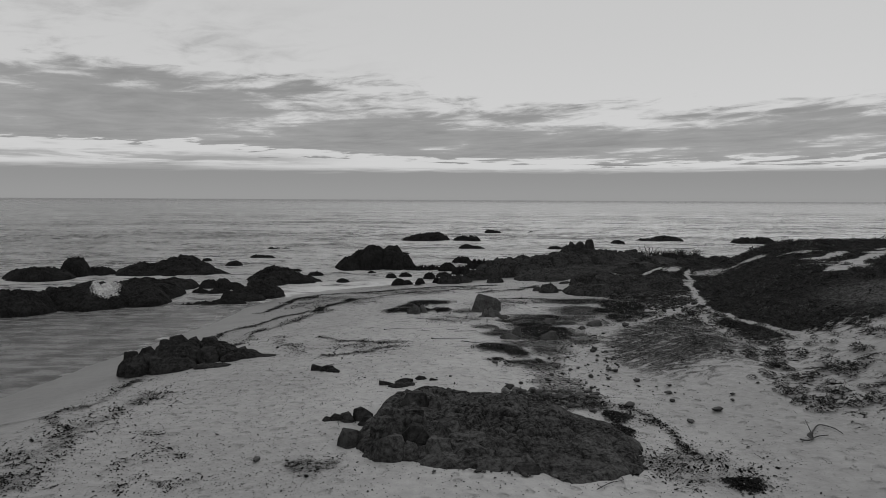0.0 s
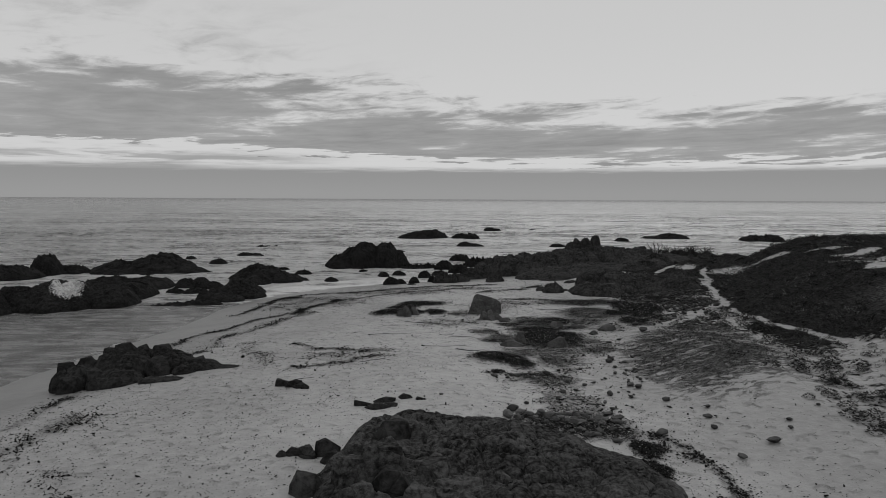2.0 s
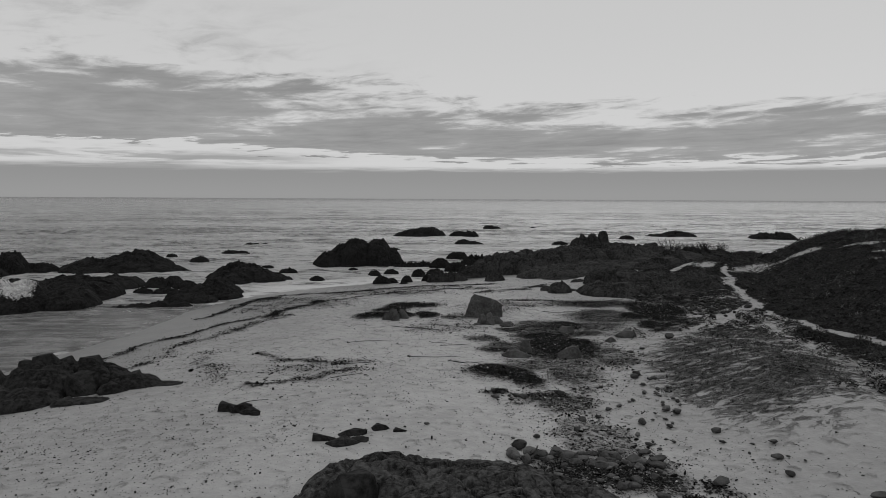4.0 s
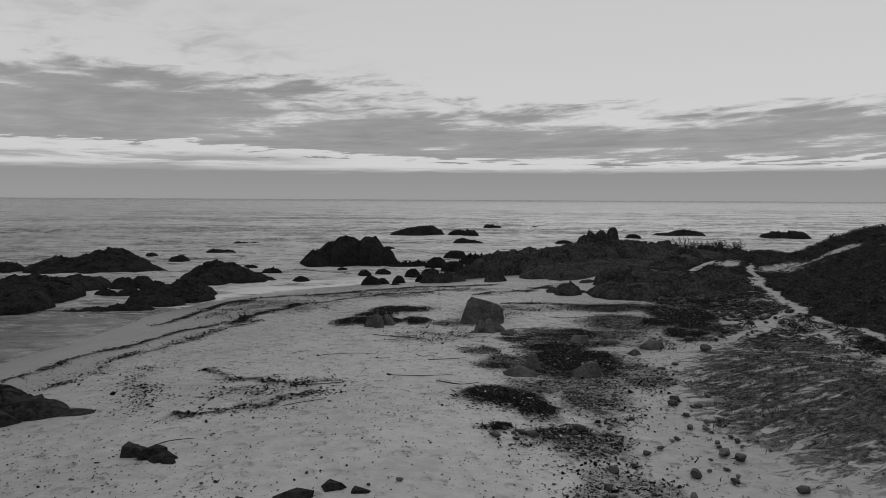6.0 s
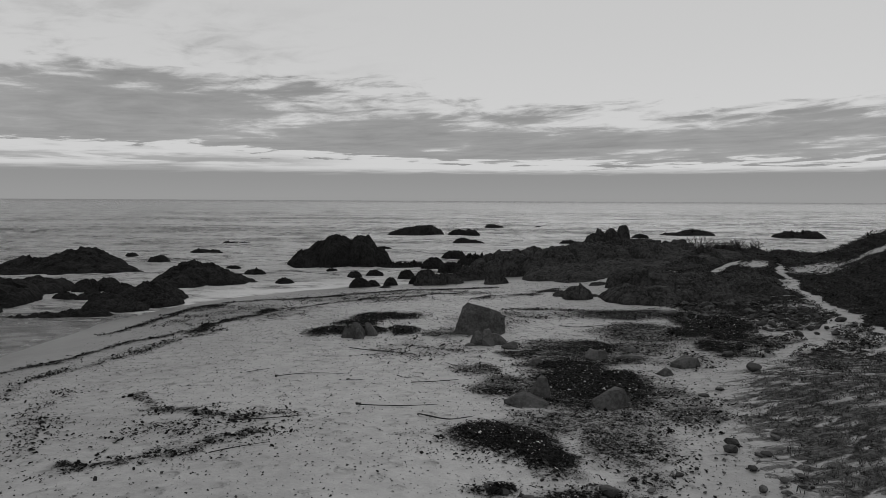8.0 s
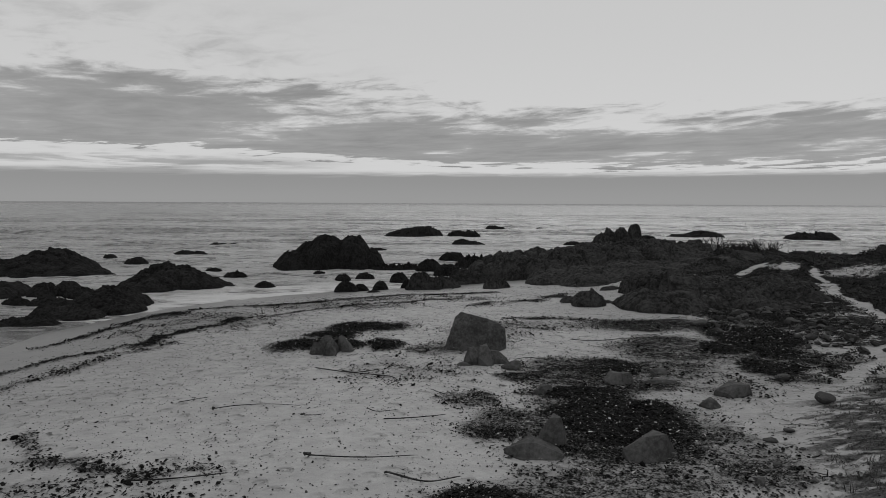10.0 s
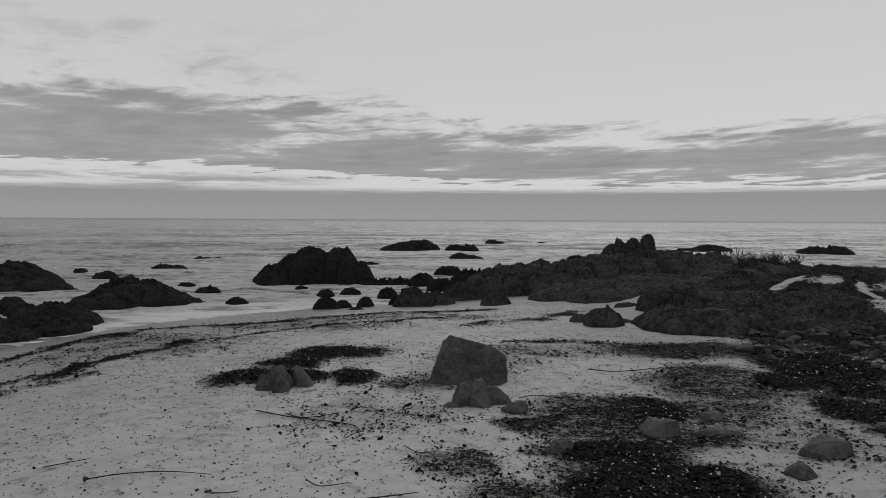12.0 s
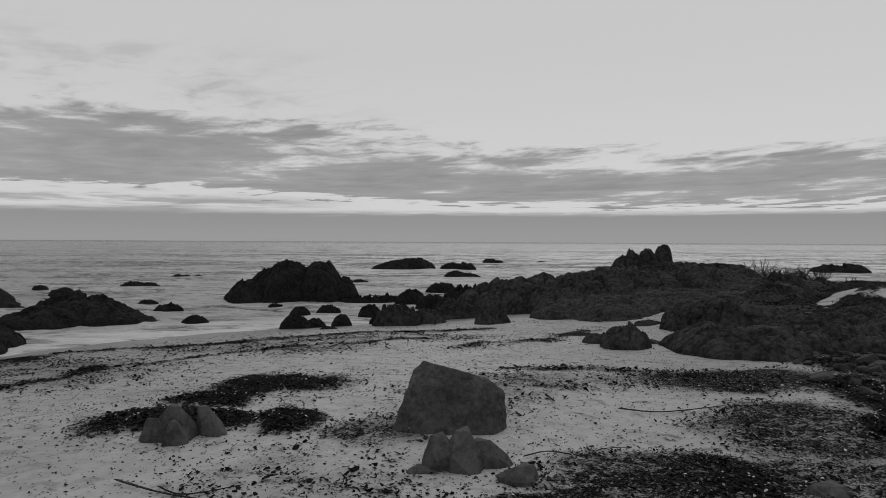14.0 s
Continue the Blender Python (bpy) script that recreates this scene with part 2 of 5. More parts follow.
COBBLE = material("cobble_stone", 0.024, 0.075, 3.0, 0.85, 0.4, 0.02, 8.0, vary=0.35)
KELP = material("dried_kelp", 0.004, 0.036, 6.0, 0.6, 0.4, 0.01, 6.0, vary=0.85, gloss=0.03)
GRAVEL = material("shingle", 0.03, 0.085, 5.0, 0.9, 0.3, 0.01, 6.0, vary=0.5)
SCRAP = material("pale_scrap", 0.25, 0.4, 4.0, 0.7, 0.3, 0.01, 6.0, vary=0.3)
LEAF = material("ice_plant", 0.012, 0.046, 0.5, 0.8, 0.2, 0.01, 6.0, vary=0.35, gloss=0.08)
GRASS = material("dune_grass", 0.04, 0.14, 1.2, 0.8, 0.2, 0.01, 10.0, vary=0.5, gloss=0.08)
STEM = material("kelp_stalk", 0.012, 0.075, 4.0, 0.6, 0.4, 0.01, 6.0, vary=0.4, gloss=0.05)
STALK = material("dead_stalk", 0.18, 0.36, 3.0, 0.9, 0.3, 0.01, 8.0, vary=0.3)
WOOD = material("driftwood", 0.04, 0.11, 3.0, 0.9, 0.5, 0.02, 8.0, vary=0.2)


# ---------------------------------------------------------------- noise in plain numbers
def scramble(ix, iy, seed):
    h = (ix.astype(np.int64) * 374761393 + iy.astype(np.int64) * 668265263 + int(seed) * 974634777) & 0x7FFFFFFF
    h = ((h ^ (h >> 13)) * 1274126177) & 0x7FFFFFFF
    h = ((h ^ (h >> 16)) * 668265263) & 0x7FFFFFFF
    return ((h ^ (h >> 15)) & 0xFFFFF) / 0xFFFFF


def wave(x, y, seed=0):
    """Smooth noise, 0 to 1, with features about 1 across."""
    ix, iy = np.floor(x), np.floor(y)
    fx, fy = x - ix, y - iy
    fx, fy = fx * fx * (3 - 2 * fx), fy * fy * (3 - 2 * fy)
    a, b = scramble(ix, iy, seed), scramble(ix + 1, iy, seed)
    c, d = scramble(ix, iy + 1, seed), scramble(ix + 1, iy + 1, seed)
    return (a * (1 - fx) + b * fx) * (1 - fy) + (c * (1 - fx) + d * fx) * fy


def rough(x, y, seed=0, octaves=5, fall=0.5):
    """Layered noise, about -0.5 to 0.5."""
    total, size, top = 0.0, 1.0, 0.0
    for i in range(octaves):
        c, s = math.cos(i * 1.1), math.sin(i * 1.1)
        total = total + size * wave((c * x - s * y) * 2 ** i + 17.3 * i, (s * x + c * y) * 2 ** i - 9.1 * i, seed + i)
        top += size
        size *= fall
    return total / top - 0.5


def blocks(x, y, seed=0):
    """Broken cells: the near edge's distance, and a height and two tilts for each cell."""
    ix, iy = np.floor(x), np.floor(y)
    near, next_one = np.full(x.shape, 9.0), np.full(x.shape, 9.0)
    rise, px, py = np.zeros(x.shape), np.zeros(x.shape), np.zeros(x.shape)
    for a in (-1, 0, 1):
        for b in (-1, 0, 1):
            cx, cy = ix + a, iy + b
            ox, oy = cx + scramble(cx, cy, seed), cy + scramble(cx, cy, seed + 7)
            d = np.hypot(x - ox, y - oy)
            closer = d < near
            next_one = np.where(closer, near, np.minimum(next_one, d))
            near = np.where(closer, d, near)
            rise = np.where(closer, scramble(cx, cy, seed + 13) - 0.5 + (scramble(cx, cy, seed + 19) - 0.5) * (x - ox) * 2.2 + (scramble(cx, cy, seed + 23) - 0.5) * (y - oy) * 2.2, rise)
    return next_one - near, rise


# ---------------------------------------------------------------- the lie of the land
SEA = -0.3
SHORE = [(-60, -300), (-32, 5), (-24.5, 25), (-22.3, 33.7), (-21, 39), (-19.7, 48.5), (-18.5, 53.6), (-17.8, 62), (-16, 68.4),
         (-13.6, 73), (-9, 77.4), (-5, 79.5), (0, 81.5), (5, 86), (10, 94), (20, 104), (32, 113), (46, 112), (60, 100), (90, 92), (400, 60)]


def smooth(a, b, v):
    s = np.clip((v - a) / (b - a), 0, 1)
    return s * s * (3 - 2 * s)


def to_line(x, y, pts):
    """Distance to a polyline, and the side: positive on its right."""
    best, side = np.full(np.shape(x), 1e9), np.ones(np.shape(x))
    for (ax, ay), (bx, by) in zip(pts, pts[1:]):
        dx, dy = bx - ax, by - ay
        s = np.clip(((x - ax) * dx + (y - ay) * dy) / (dx * dx + dy * dy), 0, 1)
        px, py = x - ax - s * dx, y - ay - s * dy
        d, cross = np.hypot(px, py), dy * px - dx * py
        near = d < best
        best, side = np.where(near, d, best), np.where(near, np.sign(cross + 1e-9), side)
    return best, side


def foot(y):
    """x of the foot of the dune."""
    return np.interp(y, [-300, 10, 30, 40, 50, 55, 63, 70, 76, 90, 130], [12, 13, 15, 16.8, 19.2, 20.5, 23.3, 25.4, 27.8, 36, 60])


def land(x, y):
    """Height of the bare ground, without its fine relief."""
    x, y = np.asarray(x, float), np.asarray(y, float)
    d, side = to_line(x, y, SHORE)
    d = d * side
    z = np.where(d > 0, -0.28 + 1.42 * (1 - np.exp(-np.maximum(d, 0) / 12.5)), np.maximum(-0.28 + 0.09 * d, -4))
    dry = smooth(3, 12, d)
    e = x - foot(y)
    z = z + 0.36 * smooth(2, 10, d) * (1 - smooth(34, 52, y)) * (1 - smooth(0, 9, x))
    z = z - 0.2 * np.exp(-(((x - 9) / 4.5) ** 2 + ((y - 50) / 5) ** 2))
    z = z + dry * 0.9 * np.exp(-(((x - 13.8) / 3.2) ** 2 + ((y - 37) / 7.5) ** 2))
    z = z + dry * 0.55 * smooth(-7, 2, e) * (1 - smooth(66, 84, y))
    z = z + dry * (2.95 * smooth(0, 10.5, e) + 0.05 * np.clip(e - 8, 0, 30)) * (1 - smooth(73, 90, y))
    z = z + dry * 0.85 * smooth(11, 20, x) * smooth(64, 74, y) * (1 - smooth(92, 106, y))
    z = z + 0.75 * np.exp(-(((x - 24.8) / 2.2) ** 2 + ((y - 73.5) / 2.6) ** 2))
    return z


def height(x, y):
    """Height of the ground with its relief."""
    x, y = np.asarray(x, float), np.asarray(y, float)
    e = x - foot(y)
    return land(x, y) + 0.12 * rough(x / 5, y / 5, 3, 4) + 0.5 * smooth(0, 6, e) * rough(x / 6, y / 6, 5, 5)


def inland(x, y):
    d, side = to_line(x, y, SHORE)
    return d * side


def mesh_from(name, verts, faces, smoothly=True):
    """A mesh from arrays of vertices and of triangles or quads."""
    me = bpy.data.meshes.new(name)
    verts, faces = np.asarray(verts, np.float32), np.asarray(faces, np.int32)
    k = faces.shape[1]
    me.vertices.add(len(verts))
    me.vertices.foreach_set("co", verts.ravel())
    me.loops.add(faces.size)
    me.loops.foreach_set("vertex_index", faces.ravel())
    me.polygons.add(len(faces))
    me.polygons.foreach_set("loop_start", np.arange(len(faces), dtype=np.int32) * k)
    me.polygons.foreach_set("loop_total", np.full(len(faces), k, np.int32))
    me.polygons.foreach_set("use_smooth", np.full(len(faces), smoothly))
    me.update()
    me.validate()
    return me


def sheet(xs, ys):
    gx, gy = np.meshgrid(xs, ys)
    i = np.arange(gx.size).reshape(gx.shape)
    quads = np.stack([i[:-1, :-1], i[:-1, 1:], i[1:, 1:], i[1:, :-1]], -1).reshape(-1, 4)
    return gx.ravel(), gy.ravel(), quads


def graded(*stretches):
    """Grid lines: (from, to, step) stretches, laid end to end."""
    parts = [np.linspace(a, b, max(2, int(round((b - a) / s)) + 1))[:-1] for a, b, s in stretches]
    return np.concatenate(parts + [[stretches[-1][1]]])


def layer(me, name, values):
    me.attributes.new(name, "FLOAT", "POINT").data.foreach_set("value", np.asarray(values, np.float32))


# ---------------------------------------------------------------- what lies on the sand: plan of the weed and the plants
# lines of drift: width, strength, points
DRIFT = [
    (0.34, 0.82, [(-16.6, 45), (-15.6, 49.6), (-14.3, 50.9), (-13.2, 53.9), (-11.5, 56), (-10.7, 57.6), (-10, 59.5), (-8, 62.7), (-6.4, 64.1), (-4.1, 64.9), (-1.5, 67.1), (3, 69)]),
    (0.55, 0.8, [(-15.2, 58), (-14.3, 61.4), (-14.2, 65), (-12.7, 67.6), (-9.5, 67.9), (-6.5, 67.7), (-2.5, 70.6), (0.4, 71.7), (5, 73)]),
    (1.0, 0.5, [(-13.5, 20.4), (-14.0, 21.9), (-13.8, 22.8), (-13.8, 24.1), (-14.2, 26.0), (-14.0, 27.2), (-13.8, 28.3), (-13.3, 30.4)]),
    (0.5, 0.55, [(-18.4, 28.1), (-17.7, 28.5), (-16.8, 28.8), (-16.3, 29.4), (-15.5, 30.2), (-15.7, 32.5), (-15.9, 34.9)]),
    (0.3, 0.6, [(-16.8, 28.8), (-15.4, 26.7), (-14.6, 25.2), (-13.8, 24.1)]),
    (0.3, 0.42, [(-10.8, 21.3), (-10.9, 22.3), (-10.6, 22.8), (-10.0, 23.4), (-9.2, 22.7)]),
    (0.4, 0.4, [(-9.7, 20.1), (-9.3, 20.5), (-8.3, 20.2), (-7.7, 20.7)]),
    (0.3, 0.34, [(-12.5, 25.2), (-12.5, 25.9), (-11.4, 25.6), (-10.2, 24.4)]),
    (0.5, 0.5, [(-13.3, 42), (-12.9, 45.5), (-13.4, 47.8), (-12.4, 49.8), (-11.4, 52.8), (-9.3, 57)]),
    (0.4, 0.6, [(-8, 44.7), (-6.8, 42.8), (-5.5, 42.4), (-4.3, 42.1), (-3.6, 41.3), (-2.5, 41.4)]),
    (0.4, 0.65, [(-2.5, 40.4), (-3.3, 40), (-4, 39.1), (-5.2, 38.5), (-5.9, 38.1), (-6.7, 38)]),
    (0.6, 0.35, [(-8.2, 38.3), (-8.2, 39.6), (-10.1, 42.4), (-11, 45.5)]),
    (0.4, 0.72, [(7.9, 28.5), (8.3, 27.5), (8.4, 25.8), (8.6, 24.2), (8.8, 22.6)]),
    (0.5, 0.6, [(4, 66), (8, 68.5), (11, 72)]),
    (0.45, 0.7, [(5.5, 61), (9, 60.6), (13, 60)]),
]
# heaps and spreads: x, y, half width, half depth, strength
SPREADS = [
    (-2.7, 55.2, 2.2, 1.3, 1.0), (-0.2, 55.2, 0.95, 1.4, 1.0), (-1.2, 58.8, 2.2, 1.5, 0.95), (-2.6, 57.2, 1.4, 1.0, 0.9), (2.0, 54.2, 1.4, 1.3, 0.55),
    (6.7, 45.4, 2.4, 2.6, 1.0), (6.5, 47.8, 2.1, 1.0, 1.0), (13.2, 50.4, 1.2, 2.2, 0.85), (14.7, 54.4, 1.4, 3.8, 1.0),
    (3.3, 39.4, 1.5, 1.5, 0.9), (4.2, 38.3, 0.9, 1.1, 1.0), (6.2, 43.6, 2.4, 3.4, 0.66), (6.5, 39.9, 1.5, 3.2, 0.6), (14.5, 57.4, 1.5, 2.4, 0.92), (15.8, 56.0, 1.3, 3.0, 0.95), (17.6, 60.5, 2.8, 4.4, 0.8), (16.2, 62.4, 2.0, 2.4, 0.8), (19.8, 62.0, 2.4, 4.0, 0.6), (16.0, 60.8, 1.1, 1.5, 0.95), (14.2, 56.5, 1.1, 1.5, 0.95), (13.1, 53.7, 1.1, 1.5, 0.95), (17.5, 60.3, 1.1, 1.5, 0.95), (5.0, 41.0, 1.6, 1.2, 0.6),
    (11.6, 53.8, 3.0, 2.4, 0.62), (9.8, 51.0, 2.2, 1.5, 0.48), (11.8, 58.8, 3.6, 2.0, 0.66), (4.9, 50.1, 1.0, 0.6, 0.8), (7.2, 51.2, 2.7, 1.6, 0.72), (7.4, 49.3, 2.7, 1.3, 0.7), (-9.0, 62.2, 4.5, 3.5, 0.34), (-3.5, 66.5, 5.0, 2.6, 0.34), (-10.4, 57.2, 0.7, 1.6, 0.85), (-13.2, 66.2, 1.4, 1.0, 0.8), (-7.6, 67.9, 1.2, 0.4, 0.8), (-8.3, 62.4, 0.8, 0.6, 0.8),
    (7.0, 27.4, 0.6, 1.0, 0.8), (9.6, 20.7, 0.7, 0.9, 0.95), (6.8, 25.4, 0.5, 1.2, 0.85), (5.8, 23.2, 0.6, 0.8, 0.7), (5.4, 29.3, 2.4, 1.3, 0.65),
    (-4.4, 21.3, 1.1, 0.8, 0.5), (5.4, 31.8, 1.5, 2.4, 0.4), (2.9, 36.4, 0.4, 0.6, 0.95), (2.9, 47.2, 1.0, 0.9, 0.6), (3.9, 45.0, 1.2, 1.6, 0.6), (10.8, 49.0, 1.6, 2.4, 0.35),
    (5.2, 35.5, 1.8, 1.8, 0.55), (8.6, 43.0, 1.3, 3.2, 0.5), (8.4, 21.8, 2.2, 2.2, 0.4), (1.0, 51.0, 2.6, 2.4, 0.3), (4.5, 57.5, 2.5, 2.6, 0.32), (-12.2, 62.5, 2.2, 4.0, 0.33),
    (-15.0, 24.0, 0.9, 1.6, 0.3), (0.0, 69.5, 6.0, 1.8, 0.36), (-4.5, 40.3, 2.6, 2.0, 0.28), (6.6, 58.8, 2.6, 1.8, 0.4),
]


def weed_plan(x, y, grow=1.0, lines=1.0):
    """How thick the drifted weed lies, 0 to 1."""
    x, y = np.asarray(x, float), np.asarray(y, float)
    wx, wy = x + 1.5 * rough(x / 1.6, y / 1.6, 41, 5, 0.6), y + 1.9 * rough(x / 1.6, y / 1.6, 43, 5, 0.6)
    total = np.zeros(x.shape)
    for wide, strength, pts in DRIFT:
        d, _ = to_line(wx, wy, pts)
        total = np.maximum(total, lines * strength * np.exp(-(d / (wide * grow)) ** 2))
    for cx, cy, a, b, strength in SPREADS:
        r = np.hypot((wx - cx) / (a * grow), (wy - cy) / (b * grow))
        total = np.maximum(total, strength * (1 - smooth(0.5, 1.3, r)))
    streak = rough(x / 2.2, y / 1.1, 45, 5, 0.6)
    return np.clip(total * (1 + 1.0 * streak * (1 - smooth(0.75, 0.95, total)) * (total > 0.02)), 0, 1)


PLANS = {}
PLAN_X, PLAN_Y, PLAN_STEP = -20.0, 15.0, 0.1


def weed_at(x, y, grow=1.0, lines=1.0):
    """The same, read from a fine grid of the beach that is worked out once."""
    if (grow, lines) not in PLANS:
        gx, gy = np.meshgrid(PLAN_X + PLAN_STEP * np.arange(421), PLAN_Y + PLAN_STEP * np.arange(661))
        PLANS[grow, lines] = weed_plan(gx.ravel(), gy.ravel(), grow, lines).reshape(gx.shape)
    plan = PLANS[grow, lines]
    x, y = np.asarray(x, float), np.asarray(y, float)
    px, py = np.clip((x - PLAN_X) / PLAN_STEP, 0, 419.99), np.clip((y - PLAN_Y) / PLAN_STEP, 0, 659.99)
    ix, iy = px.astype(int), py.astype(int)
    fx, fy = px - ix, py - iy
    on = (x > PLAN_X) & (x < PLAN_X + 42) & (y > PLAN_Y) & (y < PLAN_Y + 66)
    low = plan[iy, ix] * (1 - fx) + plan[iy, ix + 1] * fx
    return on * (low * (1 - fy) + (plan[iy + 1, ix] * (1 - fx) + plan[iy + 1, ix + 1] * fx) * fy)


TRAIL = [(30, 80), (25.8, 70.5), (21.8, 57), (20.5, 51.6), (19.9, 45), (19.8, 39), (20.1, 34.3), (20.6, 28)]
SPUR = [(14.6, 48), (17.6, 51), (21.2, 54.8)]
BARE = [(32.8, 54.5, 1.1, 5.5), (30.2, 55.5, 0.8, 3.0), (28.0, 70.0, 2.0, 2.4), (31.0, 68.5, 2.0, 1.0), (25.6, 76.0, 1.6, 3.0), (35, 66, 3, 0.7), (24.4, 66.5, 0.7, 2.2), (24.4, 72.4, 1.0, 1.0), (25.8, 74.0, 0.9, 0.8)]


BARE_STRIPS = [([(22.3, 72.9), (24.6, 74.6)], 0.7), ([(32.8, 60.0), (34.9, 61.5), (38.5, 65.0)], 0.9), ([(29.4, 50.5), (32.6, 54.2), (36.8, 58.6), (43.6, 66.3)], 1.1)]


def veg_at(x, y):
    """How thick the dune plants stand, 0 to 1."""
    x, y = np.asarray(x, float), np.asarray(y, float)
    n = rough(x / 2.5, y / 2.5, 61, 4)
    wx, wy = x + 2.2 * n, y + 2.2 * rough(x / 2.5, y / 2.5, 63, 4)
    e = wx - foot(wy)
    v = 0.97 * smooth(-0.8, 2.2, e) * smooth(33, 41, wy + 0.5 * (wx - 20))
    v = np.maximum(v, 0.95 * smooth(21, 24, wx + n))
    # the grassy mound
    inside = np.hypot((wx - 12.9 - 0.18 * (wy - 38)) / 4.1, (wy - 39.5) / 7.2)
    v = np.maximum(v, 0.58 * (1 - smooth(0.45, 1.3, inside)))
    v = np.maximum(v, 0.55 * (1 - smooth(0.5, 1.3, np.hypot((wx - 16.4) / 2.4, (wy - 47) / 4.2))))
    # scattered plants towards the near side of the dune
    v = np.maximum(v, 0.3 * smooth(13.5, 15.5, wx) * smooth(21, 27, wy) * (1 - smooth(50, 54, wy)))
    v = np.maximum(v, 0.54 * smooth(15.5, 18, wx) * smooth(50, 54, wy) * (1 - smooth(100, 112, wy)))
    # the rocky flat behind the outcrop
    v = np.maximum(v, 0.85 * smooth(17, 21, wx) * smooth(67, 72, wy) * (1 - smooth(98, 106, wy)))
    for pts, wide in ((TRAIL, 0.27), (SPUR, 0.6), *BARE_STRIPS):
        d, _ = to_line(x + 0.9 * n, y, pts)
        v = v * (1 - (1 - smooth(wide * 0.45, wide * 1.1, d)) * smooth(-0.4, -0.1, rough(x / 1.1, y / 1.1, 67, 4)))
    for cx, cy, a, b in BARE:
        v = v * (0.3 + 0.7 * smooth(0.4, 1.3, np.hypot((wx - cx) / a, (wy - cy) / b)))
    return v * smooth(6, 12, inland(x, y))


def grassy_at(x, y):
    """Where dry grass, not leaves, covers the sand: the mound and the near skirt of the dune."""
    wx, wy = x + 2.0 * rough(x / 2.2, y / 2.2, 65, 4), y + 2.0 * rough(x / 2.2, y / 2.2, 66, 4)
    mound = 1 - smooth(0.8, 1.25, np.hypot((wx - 13.2 - 0.16 * (wy - 38)) / 3.8, (wy - 39.5) / 7.6))
    skirt = 0.8 * smooth(22.5, 25, wx) * (1 - smooth(40, 48, wy)) * smooth(28, 32, wy)
    return np.maximum(mound, skirt)


def surface(x, y, weed):
    """Height of the ground with the weed heaped on it."""
    z = height(x, y) + 0.035 * rough(x / 0.7, y / 0.7, 9, 3) * smooth(3, 8, inland(x, y))
    return z + 0.07 * weed + 0.14 * smooth(0.7, 1.0, weed) * (0.5 + rough(x / 0.6, y / 0.6, 97, 3))


def on_weed(x, y):
    return surface(x, y, weed_at(x, y, 1.0, 0.8))


# ---------------------------------------------------------------- ground and sea
def build_ground():
    xs = graded((-4600, -300, 900), (-300, -60, 20), (-60, -24, 1.2), (-24, 24, 0.2), (24, 40, 0.35), (40, 80, 2), (80, 300, 20), (300, 4600, 900))
    ys = graded((-4600, -300, 900), (-300, -10, 20), (-10, 12, 1), (12, 70, 0.2), (70, 90, 0.35), (90, 120, 1), (120, 300, 20), (300, 4700, 900))
    gx, gy, quads = sheet(xs, ys)
    z = height(gx, gy)
    weed, veg = weed_at(gx, gy, 1.0, 0.8), veg_at(gx, gy)
    d = inland(gx, gy)
    near = (np.abs(gx) < 30) & (gy > 10) & (gy < 92)
    z = np.where(near, surface(gx, gy, weed), z)
    z = np.where(d < -200, -12, z)
    me = mesh_from("ground", np.stack([gx, gy, z], 1), quads)
    layer(me, "weed", weed)
    layer(me, "veg", veg)
    layer(me, "grassy", grassy_at(gx, gy))
    wander = gx + 2 * rough(gx / 4, gy / 4, 73, 3)
    # darker sand: towards the dune, and also on the left of the beach
    layer(me, "dune", np.maximum(smooth(5, 12, wander), 0.75 * (1 - smooth(-11, 1, wander))))
    layer(me, "wet", 1 - smooth(3.0, 9.0, d + 1.5 * rough(gx / 3, gy / 3, 71, 3)))
    me.materials.append(SAND)
    tagged(new("ground", me), "pale beach sand rising to a planted dune", "sand", kind="structure")


